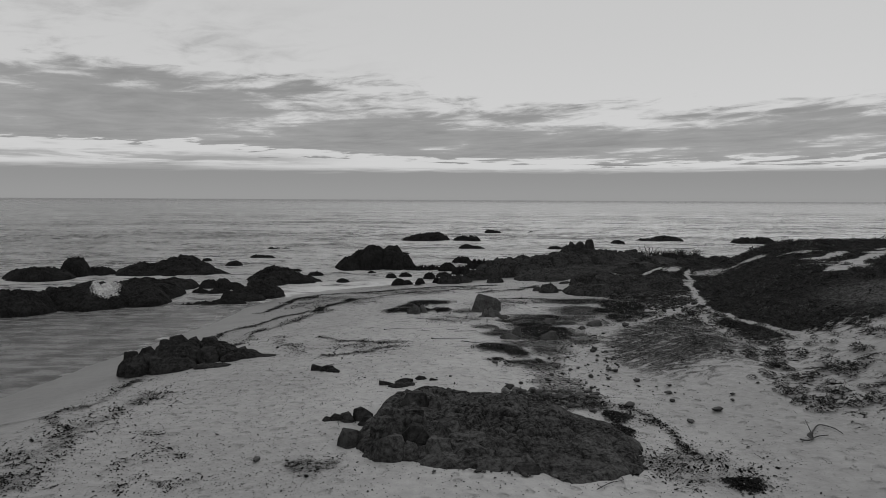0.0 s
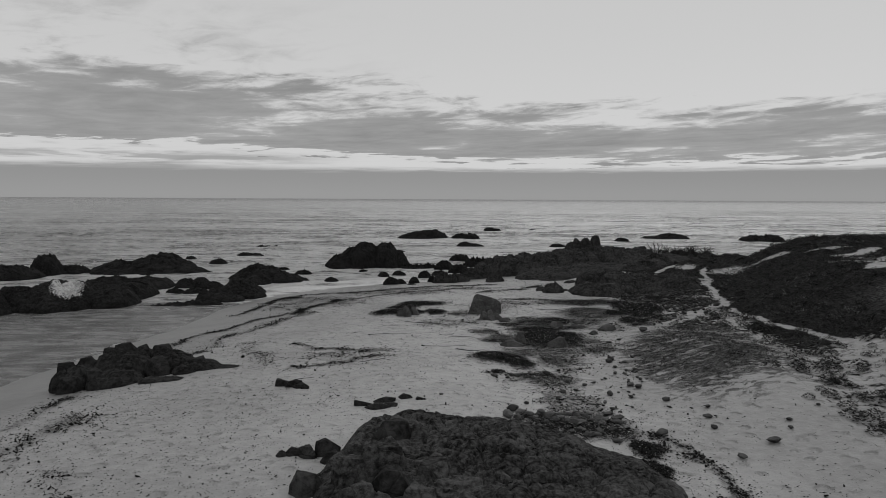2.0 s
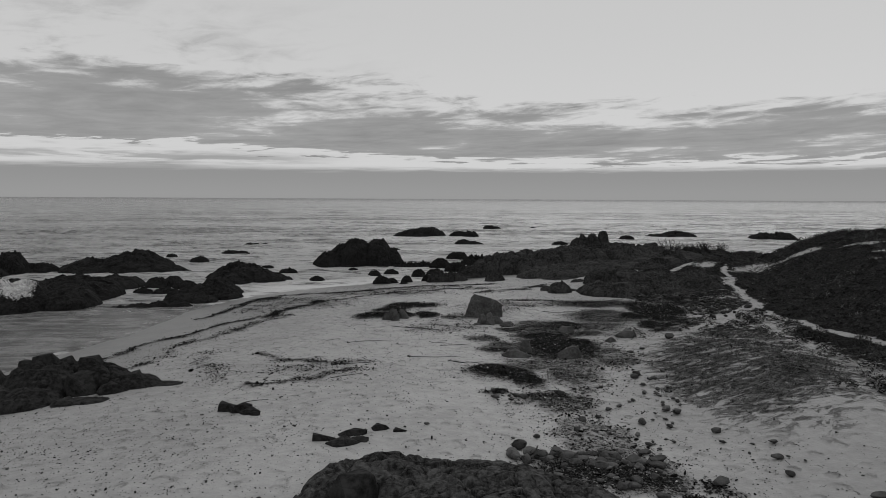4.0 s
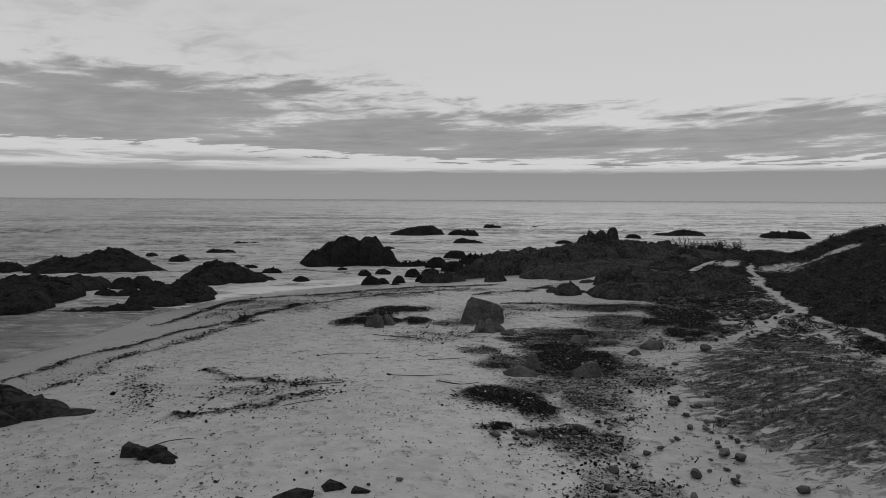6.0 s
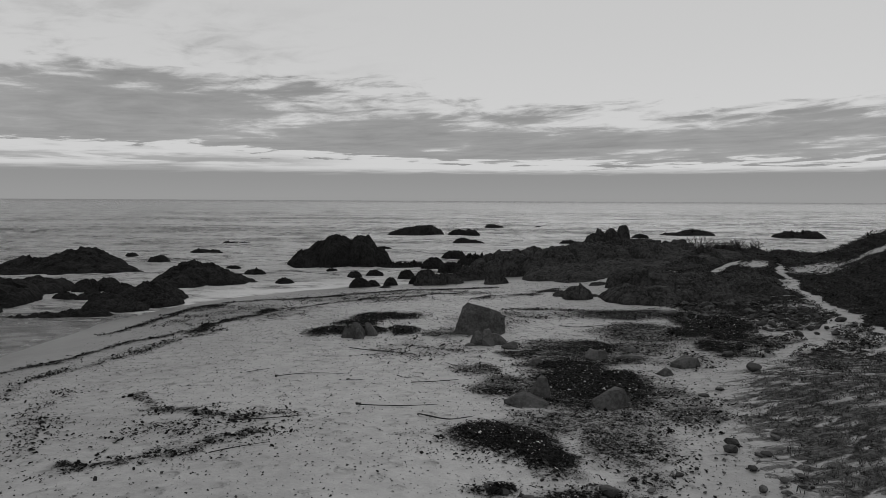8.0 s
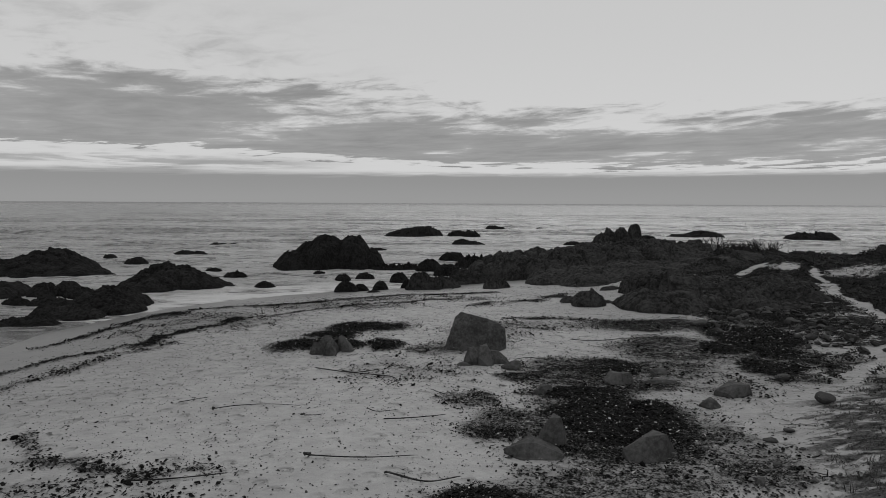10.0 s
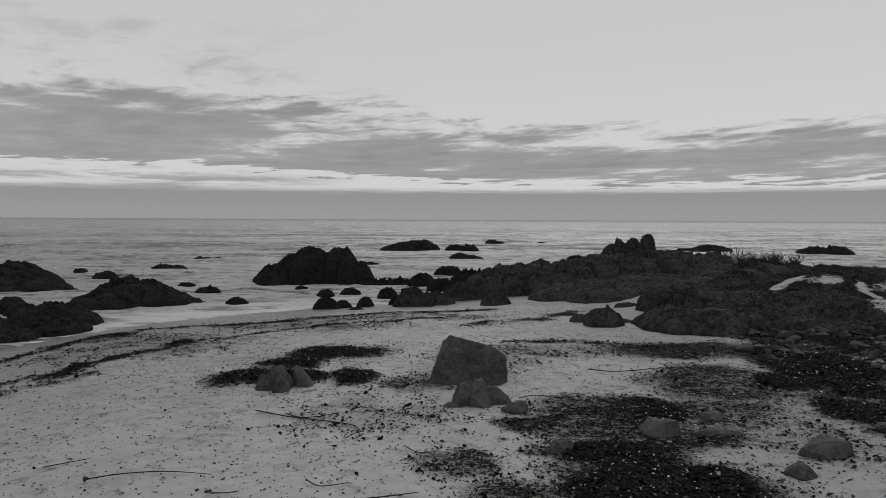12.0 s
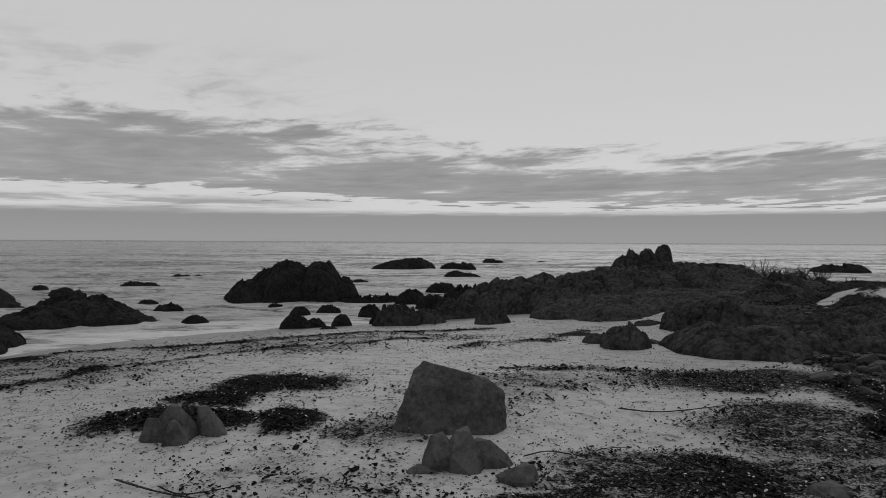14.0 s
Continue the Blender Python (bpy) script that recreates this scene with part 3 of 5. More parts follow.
def build_sea(stones):
    xs = graded((-4600, -600, 400), (-600, -120, 16), (-120, -60, 2), (-60, -28, 0.5), (-28, -13, 0.25), (-13, 60, 0.5), (60, 120, 2), (120, 600, 16), (600, 4600, 400))
    ys = graded((-600, 0, 30), (0, 24, 2), (24, 60, 0.9), (60, 130, 0.5), (130, 260, 1.5), (260, 700, 8), (700, 4700, 200))
    gx, gy, quads = sheet(xs, ys)
    off = -inland(gx, gy)
    far = smooth(4, 40, off)
    z = SEA + far * 0.5 * rough(gx / 22, gy / 7, 81, 3) + smooth(0, 10, off) * 0.4 * (0.15 + 0.85 * smooth(54, 72, gy)) * rough(gx / 3.5, gy / 2.2, 85, 5, 0.65)
    roller = np.exp(-((gy - 166 - 2.5 * rough(gx / 12, gy / 40, 87, 3)) / 1.6) ** 2) * smooth(-150, -110, gx) * (1 - smooth(-84, -70, gx))
    z = z + 0.9 * roller
    z = z * (1 - smooth(260, 700, gy)) + SEA * smooth(260, 700, gy)
    foam = 1 - smooth(1, 14, off)
    for cx, cy, r in stones:
        foam = np.maximum(foam, 0.9 * (1 - smooth(0.85, 1.7, np.hypot(gx - cx, (gy - cy) * 0.8) / r)))
    foam = np.maximum(foam, 0.33 + 0.42 * (1 - smooth(20, 90, off)))
    foam = foam * (1 - 0.95 * (1 - smooth(60, 74, gy)))
    lap = np.abs(off - 0.5 + 1.2 * rough(gx / 2.5, gy / 2.5, 89, 4))
    foam = np.maximum(foam, (1 - smooth(0.15, 0.7, lap)) * np.where(gy > 66, 0.8, 0.36 * smooth(-0.05, 0.2, rough(gx / 7, gy / 7, 93, 3))))
    me = mesh_from("sea", np.stack([gx, gy, z], 1), quads)
    layer(me, "foam", foam)
    layer(me, "shoal", np.maximum(1 - smooth(0, 12, off), 1 - smooth(58, 76, gy)))
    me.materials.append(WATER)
    tagged(new("water", me), "grey rippled sea with foam streaks running to the horizon", "sea", kind="structure")


# ---------------------------------------------------------------- rocks
def outcrop(name, label, mat, lobes, seed=1, step=0.0, cell=0.9, rugged=0.16, steep=0.5, crack=0.1, group="", ribs=0.0, category="rock", stain=None):
    """One mass of bedrock: lobes (x, y, half width, half depth, top) welded into one broken surface."""
    pad = 1.25
    x0, x1 = min(l[0] - l[2] * pad for l in lobes), max(l[0] + l[2] * pad for l in lobes)
    y0, y1 = min(l[1] - l[3] * pad for l in lobes), max(l[1] + l[3] * pad for l in lobes)
    span = max(x1 - x0, y1 - y0)
    step = step or span / 80
    gx, gy, quads = sheet(np.linspace(x0, x1, int((x1 - x0) / step) + 2), np.linspace(y0, y1, int((y1 - y0) / step) + 2))
    floor = np.maximum(height(gx, gy), SEA - 0.6)
    size = min(max(min(l[2], l[3]) for l in lobes), 4.0)
    c = cell * size * 0.55
    wx = gx + 0.35 * c * rough(gx / c / 1.3, gy / c / 1.3, seed + 3, 3)
    wy = gy + 0.35 * c * rough(gx / c / 1.3, gy / c / 1.3, seed + 5, 3)
    gap, rise = blocks(wx / c, wy / c * 0.8, seed)
    gap2, rise2 = blocks(wx / c * 2.7, wy / c * 2.7, seed + 31)
    z = np.full(gx.shape, -50.0)
    for i, (cx, cy, a, b, top) in enumerate(lobes):
        zb = min(float(height(cx, cy)), top - 0.1) if float(height(cx, cy)) > SEA else SEA
        zb -= 0.25 * min(1.0, size)
        r = np.hypot((gx - cx) / a, (gy - cy) / b) * 0.92
        r = r * (1 + 0.34 * rough(gx / a * 1.3, gy / b * 1.3, seed + 11 * i, 4)) + 0.06 * rise + 0.03 * rise2
        dome = np.where(r < 1, (1 - np.clip(r, 0, 1) ** 2.3) ** steep, -(r - 1) * 3)
        z = np.maximum(z, zb + (top - zb) * dome)
    tall = np.clip(z - floor, 0, 1.5 * size)
    gap3, rise3 = blocks(wx / c * 6.5, wy / c * 6.5, seed + 37)
    z = z + rugged * np.minimum(tall, 0.9 * size) * (1.7 * rise + 0.95 * rise2 + 0.4 * rise3 - 0.75) + 0.04 * size * rough(gx / c * 2, gy / c * 2, seed + 51, 6, 0.62) * np.clip(tall * 3, 0, 1)
    z = z - crack * np.clip(tall, 0, 0.5 * size) * (1.6 * np.exp(-gap / 0.12) + 0.8 * np.exp(-gap2 / 0.15))
    if ribs:
        z = z + ribs * np.clip(tall, 0, 1) * np.abs(np.sin(gx / (0.11 * span) * math.pi + 2 * rough(gx, gy, seed)))
    push = 0.08 * size * np.clip(tall * 2, 0, 1)
    px = gx + push * rough((gx + 1.9 * z) / c * 1.6, (gy - 1.3 * z) / c * 1.6, seed + 61, 4)
    py = gy + push * rough((gx - 1.7 * z) / c * 1.6, (gy + 2.1 * z) / c * 1.6, seed + 67, 4)
    keep = (z > floor - 0.25)[quads].any(1)
    used = np.unique(quads[keep])
    back = np.zeros(len(gx), np.int64)
    back[used] = np.arange(len(used))
    low = np.maximum(z[used], floor[used] - 0.5)
    me = mesh_from(name, np.stack([px[used], py[used], low], 1), back[quads[keep]], False)
    me.materials.append(mat)
    if stain:
        layer(me, "droppings", 1 - smooth(0.2, 1.2, np.hypot((px[used] - stain[0]) / stain[2], (py[used] - stain[1]) / stain[3])))
    return tagged(new(name, me), label, category, group)


def hull(name, pts, mat, cuts=3, worn=0.05, seed=1, bevel=0.06, smoothly=True):
    """A worn block: the hull of some corners, its edges rounded and its faces uneven."""
    bm = bmesh.new()
    for p in pts:
        bm.verts.new(p)
    got = bmesh.ops.convex_hull(bm, input=bm.verts)
    bmesh.ops.delete(bm, geom=list({e for e in got["geom_interior"] + got["geom_unused"] if isinstance(e, bmesh.types.BMVert)}), context="VERTS")
    bmesh.ops.dissolve_limit(bm, angle_limit=radians(4), verts=bm.verts, edges=bm.edges)
    bmesh.ops.bevel(bm, geom=list(bm.edges), offset=bevel, segments=2, affect="EDGES", profile=0.6)
    bmesh.ops.triangulate(bm, faces=bm.faces)
    for _ in range(cuts):
        longest = [e for e in bm.edges if e.calc_length() > bevel * 1.6]
        if longest:
            bmesh.ops.subdivide_edges(bm, edges=longest, cuts=1, use_grid_fill=True)
            bmesh.ops.triangulate(bm, faces=[f for f in bm.faces if len(f.verts) > 3])
    for v in bm.verts:
        f = 1.4 / max(bevel * 8, 0.05)
        v.co += v.normal * worn * (noise.fractal(v.co * f + Vector((seed, 0, 0)), 0.9, 2.0, 4) * 0.6)
    for face in bm.faces:
        face.smooth = smoothly
    me = bpy.data.meshes.new(name)
    bm.normal_update()
    bm.to_mesh(me)
    bm.free()
    me.materials.append(mat)
    return me


def chunk(name, x, y, a, b, top, lean, seed, mat=None, peak=0.5):
    """A blocky stone sunk in the sand: half sizes a and b, its crown pushed sideways by lean."""
    rnd = random.Random(seed)
    base = float(height(x, y)) - 0.15
    pts = []
    for ring, (share, wide, count) in enumerate(((0.0, 1.08, 6), (0.55, 0.45 + 0.75 * peak if peak < 0.5 else 0.9, 5), (1.0, peak, 3))):
        for k in range(count):
            ang = 2 * math.pi * (k + rnd.uniform(-0.3, 0.3) + 0.4 * ring) / count
            r = wide * rnd.uniform(0.62, 1.15)
            pts.append((x + a * (math.cos(ang) * r - lean * share), y + b * math.sin(ang) * r, base + (top - base) * share * rnd.uniform(0.9, 1.0)))
    return hull(name, pts, mat or SMOOTH_ROCK, 2, 0.04 * min(a, b), seed, 0.02 * min(a, b), False)


def join(name, meshes):
    """One broken stone: its main block, with the pieces split from it as parts."""
    whole = new(name, meshes[0])
    for me in meshes[1:]:
        tagged(new("split_piece", me), "piece split from the main block").parent = whole
    return whole


def stone_mesh(name, seed, mat, flat=0.6, cuts=1):
    """A cobble about 1 across, resting a little sunk at z = 0."""
    rnd = random.Random(seed)
    pts = []
    for _ in range(16):
        d = Vector((rnd.gauss(0, 1), rnd.gauss(0, 1), rnd.gauss(0, 1))).normalized()
        pts.append((d.x * 0.5, d.y * 0.5 * rnd.uniform(0.7, 1), d.z * 0.5 * flat + 0.3 * flat))
    return hull(name, pts, mat, cuts, 0.05, seed, 0.06)


# ---------------------------------------------------------------- many small pieces
def strew(name, templates, mat, x, y, size, seed, lift=0.0, tilt=0.3, z=None):
    """One mesh of many small copies of the templates at the places given."""
    rnd = np.random.RandomState(seed)
    count = len(x)
    z = height(x, y) if z is None else z
    kinds = rnd.randint(0, len(templates), count)
    all_v, all_f, start = [], [], 0
    for k, (tv, tf) in enumerate(templates):
        at = np.where(kinds == k)[0]
        if not len(at):
            continue
        a = rnd.uniform(0, 2 * math.pi, len(at))
        s = size[at]
        v = tv[None, :, :] * s[:, None, None]
        lean = rnd.normal(0, tilt, (len(at), 2))
        vz = v[:, :, 2] + v[:, :, 0] * lean[:, :1] + v[:, :, 1] * lean[:, 1:]
        vx = v[:, :, 0] * np.cos(a)[:, None] - v[:, :, 1] * np.sin(a)[:, None] + x[at][:, None]
        vy = v[:, :, 0] * np.sin(a)[:, None] + v[:, :, 1] * np.cos(a)[:, None] + y[at][:, None]
        vz = vz + z[at][:, None] + lift * s[:, None]
        all_v.append(np.stack([vx, vy, vz], 2).reshape(-1, 3))
        all_f.append((tf[None] + (start + np.arange(len(at)) * len(tv))[:, None, None]).reshape(-1, 3))
        start += len(at) * len(tv)
    me = mesh_from(name, np.concatenate(all_v), np.concatenate(all_f), False)
    me.materials.append(mat)
    return new(name, me)


def flake(rnd, long=1.0, rim=6):
    """A crumpled scrap of weed: a closed, thin, domed piece."""
    verts, faces = [(0, 0, 0.14)], []
    for i in range(rim):
        a = 2 * math.pi * i / rim + rnd.uniform(-0.3, 0.3)
        r = rnd.uniform(0.3, 0.6)
        verts.append((math.cos(a) * r * long, math.sin(a) * r, rnd.uniform(-0.06, 0.12)))
    for i in range(rim):
        faces.append((0, 1 + i, 1 + (i + 1) % rim))
    return np.array(verts), np.array(faces)


def strap(rnd, bends=5, long=1.6, wide=0.13):
    """A curled strap of kelp with three sides."""
    verts, faces, a, p = [], [], rnd.uniform(0, 6), np.array([-long / 2, 0, 0.08])
    for i in range(bends):
        a += rnd.uniform(-0.7, 0.7)
        w = wide * (1 - 0.6 * abs(i / (bends - 1) - 0.4))
        side = np.array([-math.sin(a), math.cos(a), 0]) * w
        up = rnd.uniform(0.0, 0.22)
        verts += [tuple(p + side + (0, 0, up)), tuple(p - side + (0, 0, up)), tuple(p + (0, 0, up + w))]
        p = p + np.array([math.cos(a), math.sin(a), 0]) * long / bends
    for i in range(bends - 1):
        b = i * 3
        for s in range(3):
            q, r = b + s, b + (s + 1) % 3
            faces += [(q, r, r + 3), (q, r + 3, q + 3)]
    return np.array(verts), np.array(faces)


def tuft(rnd, blades=12, tall=0.8, spread=0.5, wide=0.1):
    """A clump of pointed leaves."""
    verts, faces = [], []
    for _ in range(blades):
        a, r = rnd.uniform(0, 2 * math.pi), rnd.uniform(0, spread)
        bx, by = math.cos(a) * r * 0.7, math.sin(a) * r * 0.7
        b = rnd.uniform(0, 2 * math.pi)
        h = tall * rnd.uniform(0.4, 1)
        tip = (bx + math.cos(b) * rnd.uniform(0.1, 0.5), by + math.sin(b) * rnd.uniform(0.1, 0.5), h)
        i = len(verts)
        dx, dy = -math.sin(b) * wide, math.cos(b) * wide
        mid = (bx * 0.5 + tip[0] * 0.5, by * 0.5 + tip[1] * 0.5, h * 0.7)
        verts += [(bx + dx, by + dy, -0.1), (bx - dx, by - dy, -0.1), (mid[0] + dx * 0.8, mid[1] + dy * 0.8, mid[2]), (mid[0] - dx * 0.8, mid[1] - dy * 0.8, mid[2]), tip]
        faces += [(i, i + 1, i + 3), (i, i + 3, i + 2), (i + 2, i + 3, i + 4)]
    return np.array(verts), np.array(faces)


def leaf_dome(rnd, leaves=20, tall=0.4, wide=0.6, size=0.14):
    """A low rounded cushion of small leaves, each set at its own slant."""
    verts, faces = [], []
    for _ in range(leaves):
        a, up = rnd.uniform(0, 2 * math.pi), rnd.uniform(0.05, 1)
        r = wide * math.sqrt(1 - up * up) * rnd.uniform(0.6, 1.05)
        c = Vector((math.cos(a) * r, math.sin(a) * r, tall * up * rnd.uniform(0.7, 1.05)))
        along = Vector((math.cos(a) + rnd.gauss(0, 0.6), math.sin(a) + rnd.gauss(0, 0.6), rnd.gauss(0.2, 0.4))).normalized() * size
        across = along.cross(Vector((rnd.gauss(0, 0.4), rnd.gauss(0, 0.4), 1))).normalized() * size * 0.45
        i = len(verts)
        verts += [tuple(c - along), tuple(c + across), tuple(c + along), tuple(c - across)]
        faces += [(i, i + 1, i + 2), (i, i + 2, i + 3)]
    return np.array(verts), np.array(faces)


def places(seed, box, per_square_metre, density):
    """Random places in box (x0, x1, y0, y1), kept as often as density(x, y) says."""
    rnd = np.random.RandomState(seed)
    x0, x1, y0, y1 = box
    count = int((x1 - x0) * (y1 - y0) * per_square_metre)
    x, y = rnd.uniform(x0, x1, count), rnd.uniform(y0, y1, count)
    keep = rnd.uniform(0, 1, count) < density(x, y)
    return x[keep], y[keep]


def tube(name, label, pts, radius, mat, category="kelp", bulb=0.0, group=""):
    """A washed-up stem lying along points of the plan, resting on the sand, with a thicker head."""
    pts = [Vector((x, y, 0)) for x, y in pts]
    line = []
    for i in range(len(pts) - 1):
        p0, p1, p2, p3 = pts[max(i - 1, 0)], pts[i], pts[i + 1], pts[min(i + 2, len(pts) - 1)]
        for s in range(8):
            t = s / 8
            line.append(0.5 * ((2 * p1) + (p2 - p0) * t + (2 * p0 - 5 * p1 + 4 * p2 - p3) * t * t + (3 * p1 - p0 - 3 * p2 + p3) * t ** 3))
    line.append(pts[-1])
    rnd = random.Random(len(name) + int(pts[0].x * 100))
    verts, faces, sides = [], [], 7
    for i, p in enumerate(line):
        way = (line[min(i + 1, len(line) - 1)] - line[max(i - 1, 0)]).normalized()
        across = Vector((-way.y, way.x, 0))
        s = i / (len(line) - 1)
        r = 0.55 * radius * (1.15 - 0.6 * s) * rnd.uniform(0.85, 1.15)
        if i in (0, len(line) - 1):
            r *= 0.35
        z = float(height(p.x, p.y)) + 0.05 + 0.6 * r
        for k in range(sides):
            a = 2 * math.pi * k / sides
            verts.append(p + across * math.cos(a) * r + Vector((0, 0, z + math.sin(a) * r)))
    for i in range(len(line) - 1):
        for k in range(sides):
            a, b = i * sides + k, i * sides + (k + 1) % sides
            faces.append((a, b, b + sides, a + sides))
    bm = bmesh.new()
    vs = [bm.verts.new(v) for v in verts]
    for f in faces:
        bm.faces.new([vs[i] for i in f])
    bm.faces.new(vs[:sides][::-1])
    bm.faces.new(vs[-sides:])
    for f in bm.faces:
        f.smooth = True
    bmesh.ops.recalc_face_normals(bm, faces=bm.faces)
    me = bpy.data.meshes.new(name)
    bm.to_mesh(me)
    bm.free()
    me.materials.append(mat)
    ob = tagged(new(name, me), label, category, group)
    if bulb:
        # the knotted holdfast at its thick end
        p = line[0]
        z = float(height(p.x, p.y)) + 0.03
        knot = [(p.x + bulb * rnd.gauss(0, 1.0), p.y + bulb * rnd.gauss(0, 1.0), z + bulb * rnd.uniform(0, 1.8)) for _ in range(12)]
        tagged(new("holdfast", hull("holdfast", knot, mat, 1, bulb * 0.5, 3, bulb * 0.2)), "knotted root end of the stem").parent = ob
    return ob



# ---------------------------------------------------------------- the place
build_ground()

# bedrock on the beach
broad = outcrop("rock_outcrop", "broad cracked dark rock outcrop half sunk in the sand", LICHEN_ROCK, [
    (-0.7, 27.2, 1.8, 2.0, 2.1), (-1.0, 24.6, 2.1, 2.7, 1.95), (1.6, 25.2, 3.6, 4.0, 2.05), (4.1, 23.9, 2.7, 3.2, 1.75), (1.4, 27.4, 2.4, 1.8, 1.6),
    (0.6, 22.9, 2.0, 1.7, 1.75)], 3, 0.05, 0.6, 0.15, 0.42, 0.14)
for i, (x, y, a, top) in enumerate([(-1.92, 23.4, 0.75, 2.3), (-1.75, 22.3, 0.7, 2.0), (-0.85, 22.8, 0.7, 2.25), (-1.05, 22.1, 0.4, 1.85), (-0.1, 22.3, 0.6, 1.95), (1.1, 22.0, 0.8, 1.85), (0.3, 21.7, 0.4, 1.6), (1.6, 21.3, 0.45, 1.6), (2.7, 21.1, 0.5, 1.55), (-1.07, 26.3, 0.65, 2.35), (-1.9, 24.7, 0.6, 2.25), (-1.2, 24.0, 0.8, 2.5), (-2.1, 25.6, 0.55, 2.05), (-0.2, 27.4, 0.7, 2.2), (0.2, 23.5, 0.7, 2.25), (3.7, 21.2, 0.5, 1.5), (4.7, 21.7, 0.5, 1.45), (2.0, 22.2, 0.6, 1.95), (5.5, 22.6, 0.45, 1.4)]):
    tagged(new("rock_block", chunk("rock_block", x, y, a, a * 0.8, top, 0.1, 801 + 7 * i, DRY_ROCK if i in (2, 8, 9) else LICHEN_ROCK, 0.7)), "jointed block of the outcrop").parent = broad
tagged(join("boulder", [chunk("boulder", -3.2, 23.6, 0.6, 0.5, 1.75, 0.2, 961, DRY_ROCK, 0.6), chunk("boulder", -2.75, 23.3, 0.4, 0.4, 1.55, -0.2, 962, DRY_ROCK, 0.6)]), "low split dark boulder beside the broad outcrop", "boulder")
tagged(join("boulder", [chunk("boulder", -2.0, 22.2, 0.45, 0.35, 1.45, 0.1, 963, DRY_ROCK, 0.7)]), "small flat dark boulder beside the broad outcrop", "boulder")
tagged(join("rock_ledge", [chunk("rock_ledge", x, y, a, b, top, 0.1, 965 + k, DRY_ROCK, 0.6) for k, (x, y, a, b, top) in enumerate([(-3.2, 26.3, 0.5, 0.35, 1.7), (-3.75, 26.15, 0.4, 0.3, 1.55), (-4.2, 26.3, 0.35, 0.2, 1.45), (-4.55, 26.25, 0.2, 0.15, 1.35), (-2.9, 25.7, 0.4, 0.3, 1.55)])]), "thin row of dark stones running out from the outcrop", "rock ledge")
ledge = outcrop("rock_outcrop", "jagged dark rock ledge at the edge of the shallow water", DARK_ROCK, [
    (-16.7, 37.1, 1.15, 1.2, 1.3), (-15.0, 38.6, 1.8, 1.6, 1.75), (-13.3, 38.9, 1.6, 1.2, 1.6), (-11.7, 38.6, 1.4, 0.85, 1.25), (-10.3, 38.5, 1.2, 0.55, 0.95), (-12.3, 36.4, 1.2, 0.6, 0.9), (-14.7, 36.7, 1.3, 1.1, 1.2)], 11, 0.05, 0.8, 0.06, 0.4, 0.13)
for i, (x, y, a, top, peak) in enumerate([(-17.1, 37.2, 0.7, 1.45, 0.6), (-16.6, 37.9, 0.7, 1.5, 0.5), (-16.1, 39.2, 0.6, 1.7, 0.6), (-15.3, 39.4, 0.8, 1.95, 0.7), (-14.4, 39.3, 0.7, 1.85, 0.6), (-13.5, 39.3, 0.8, 1.8, 0.7), (-12.5, 39.1, 0.7, 1.5, 0.6), (-15.4, 36.6, 0.8, 1.25, 0.7), (-14.2, 36.4, 0.7, 1.2, 0.7), (-12.9, 36.2, 0.6, 0.95, 0.7), (-11.9, 36.2, 0.6, 0.9, 0.7), (-16.4, 36.1, 0.7, 1.0, 0.6), (-11.6, 38.6, 0.7, 1.35, 0.6), (-10.8, 38.4, 0.55, 1.15, 0.6), (-10.1, 38.5, 0.45, 0.95, 0.6), (-13.2, 37.9, 0.9, 1.5, 0.7), (-11.9, 37.6, 0.7, 1.15, 0.7), (-14.6, 37.9, 0.9, 1.6, 0.7)]):
    tagged(new("rock_block", chunk("rock_block", x, y, a, a * 0.9, top, 0.1, 901 + 7 * i, DARK_ROCK, peak)), "jointed block of the ledge").parent = ledge
for label, stones in (("flat dark rock slab lying in the sand", [(-6.4, 34.5, 0.5, 0.34, 1.38, 0.2), (-6.0, 34.35, 0.45, 0.3, 1.36, -0.2), (-5.6, 34.1, 0.42, 0.3, 1.28, 0.1), (-5.35, 33.9, 0.25, 0.2, 1.22, 0.0)]),
                      ("flat split dark rock slab in the sand", [(-2.6, 31.35, 0.5, 0.2, 1.4, 0.3), (-1.95, 31.75, 0.55, 0.2, 1.4, -0.3), (-2.0, 30.95, 0.55, 0.3, 1.42, 0.1), (-1.6, 31.2, 0.4, 0.2, 1.36, -0.2)]),
                      ("long flat dark stone in the sand", [(-1.0, 32.2, 0.36, 0.24, 1.4, 0.2), (-0.5, 32.0, 0.36, 0.2, 1.34, -0.3)])):
    tagged(join("rock_slab", [chunk("rock_slab", *c, 981 + 5 * k + len(label), DARK_ROCK, 0.75) for k, c in enumerate(stones)]), label, "rock")

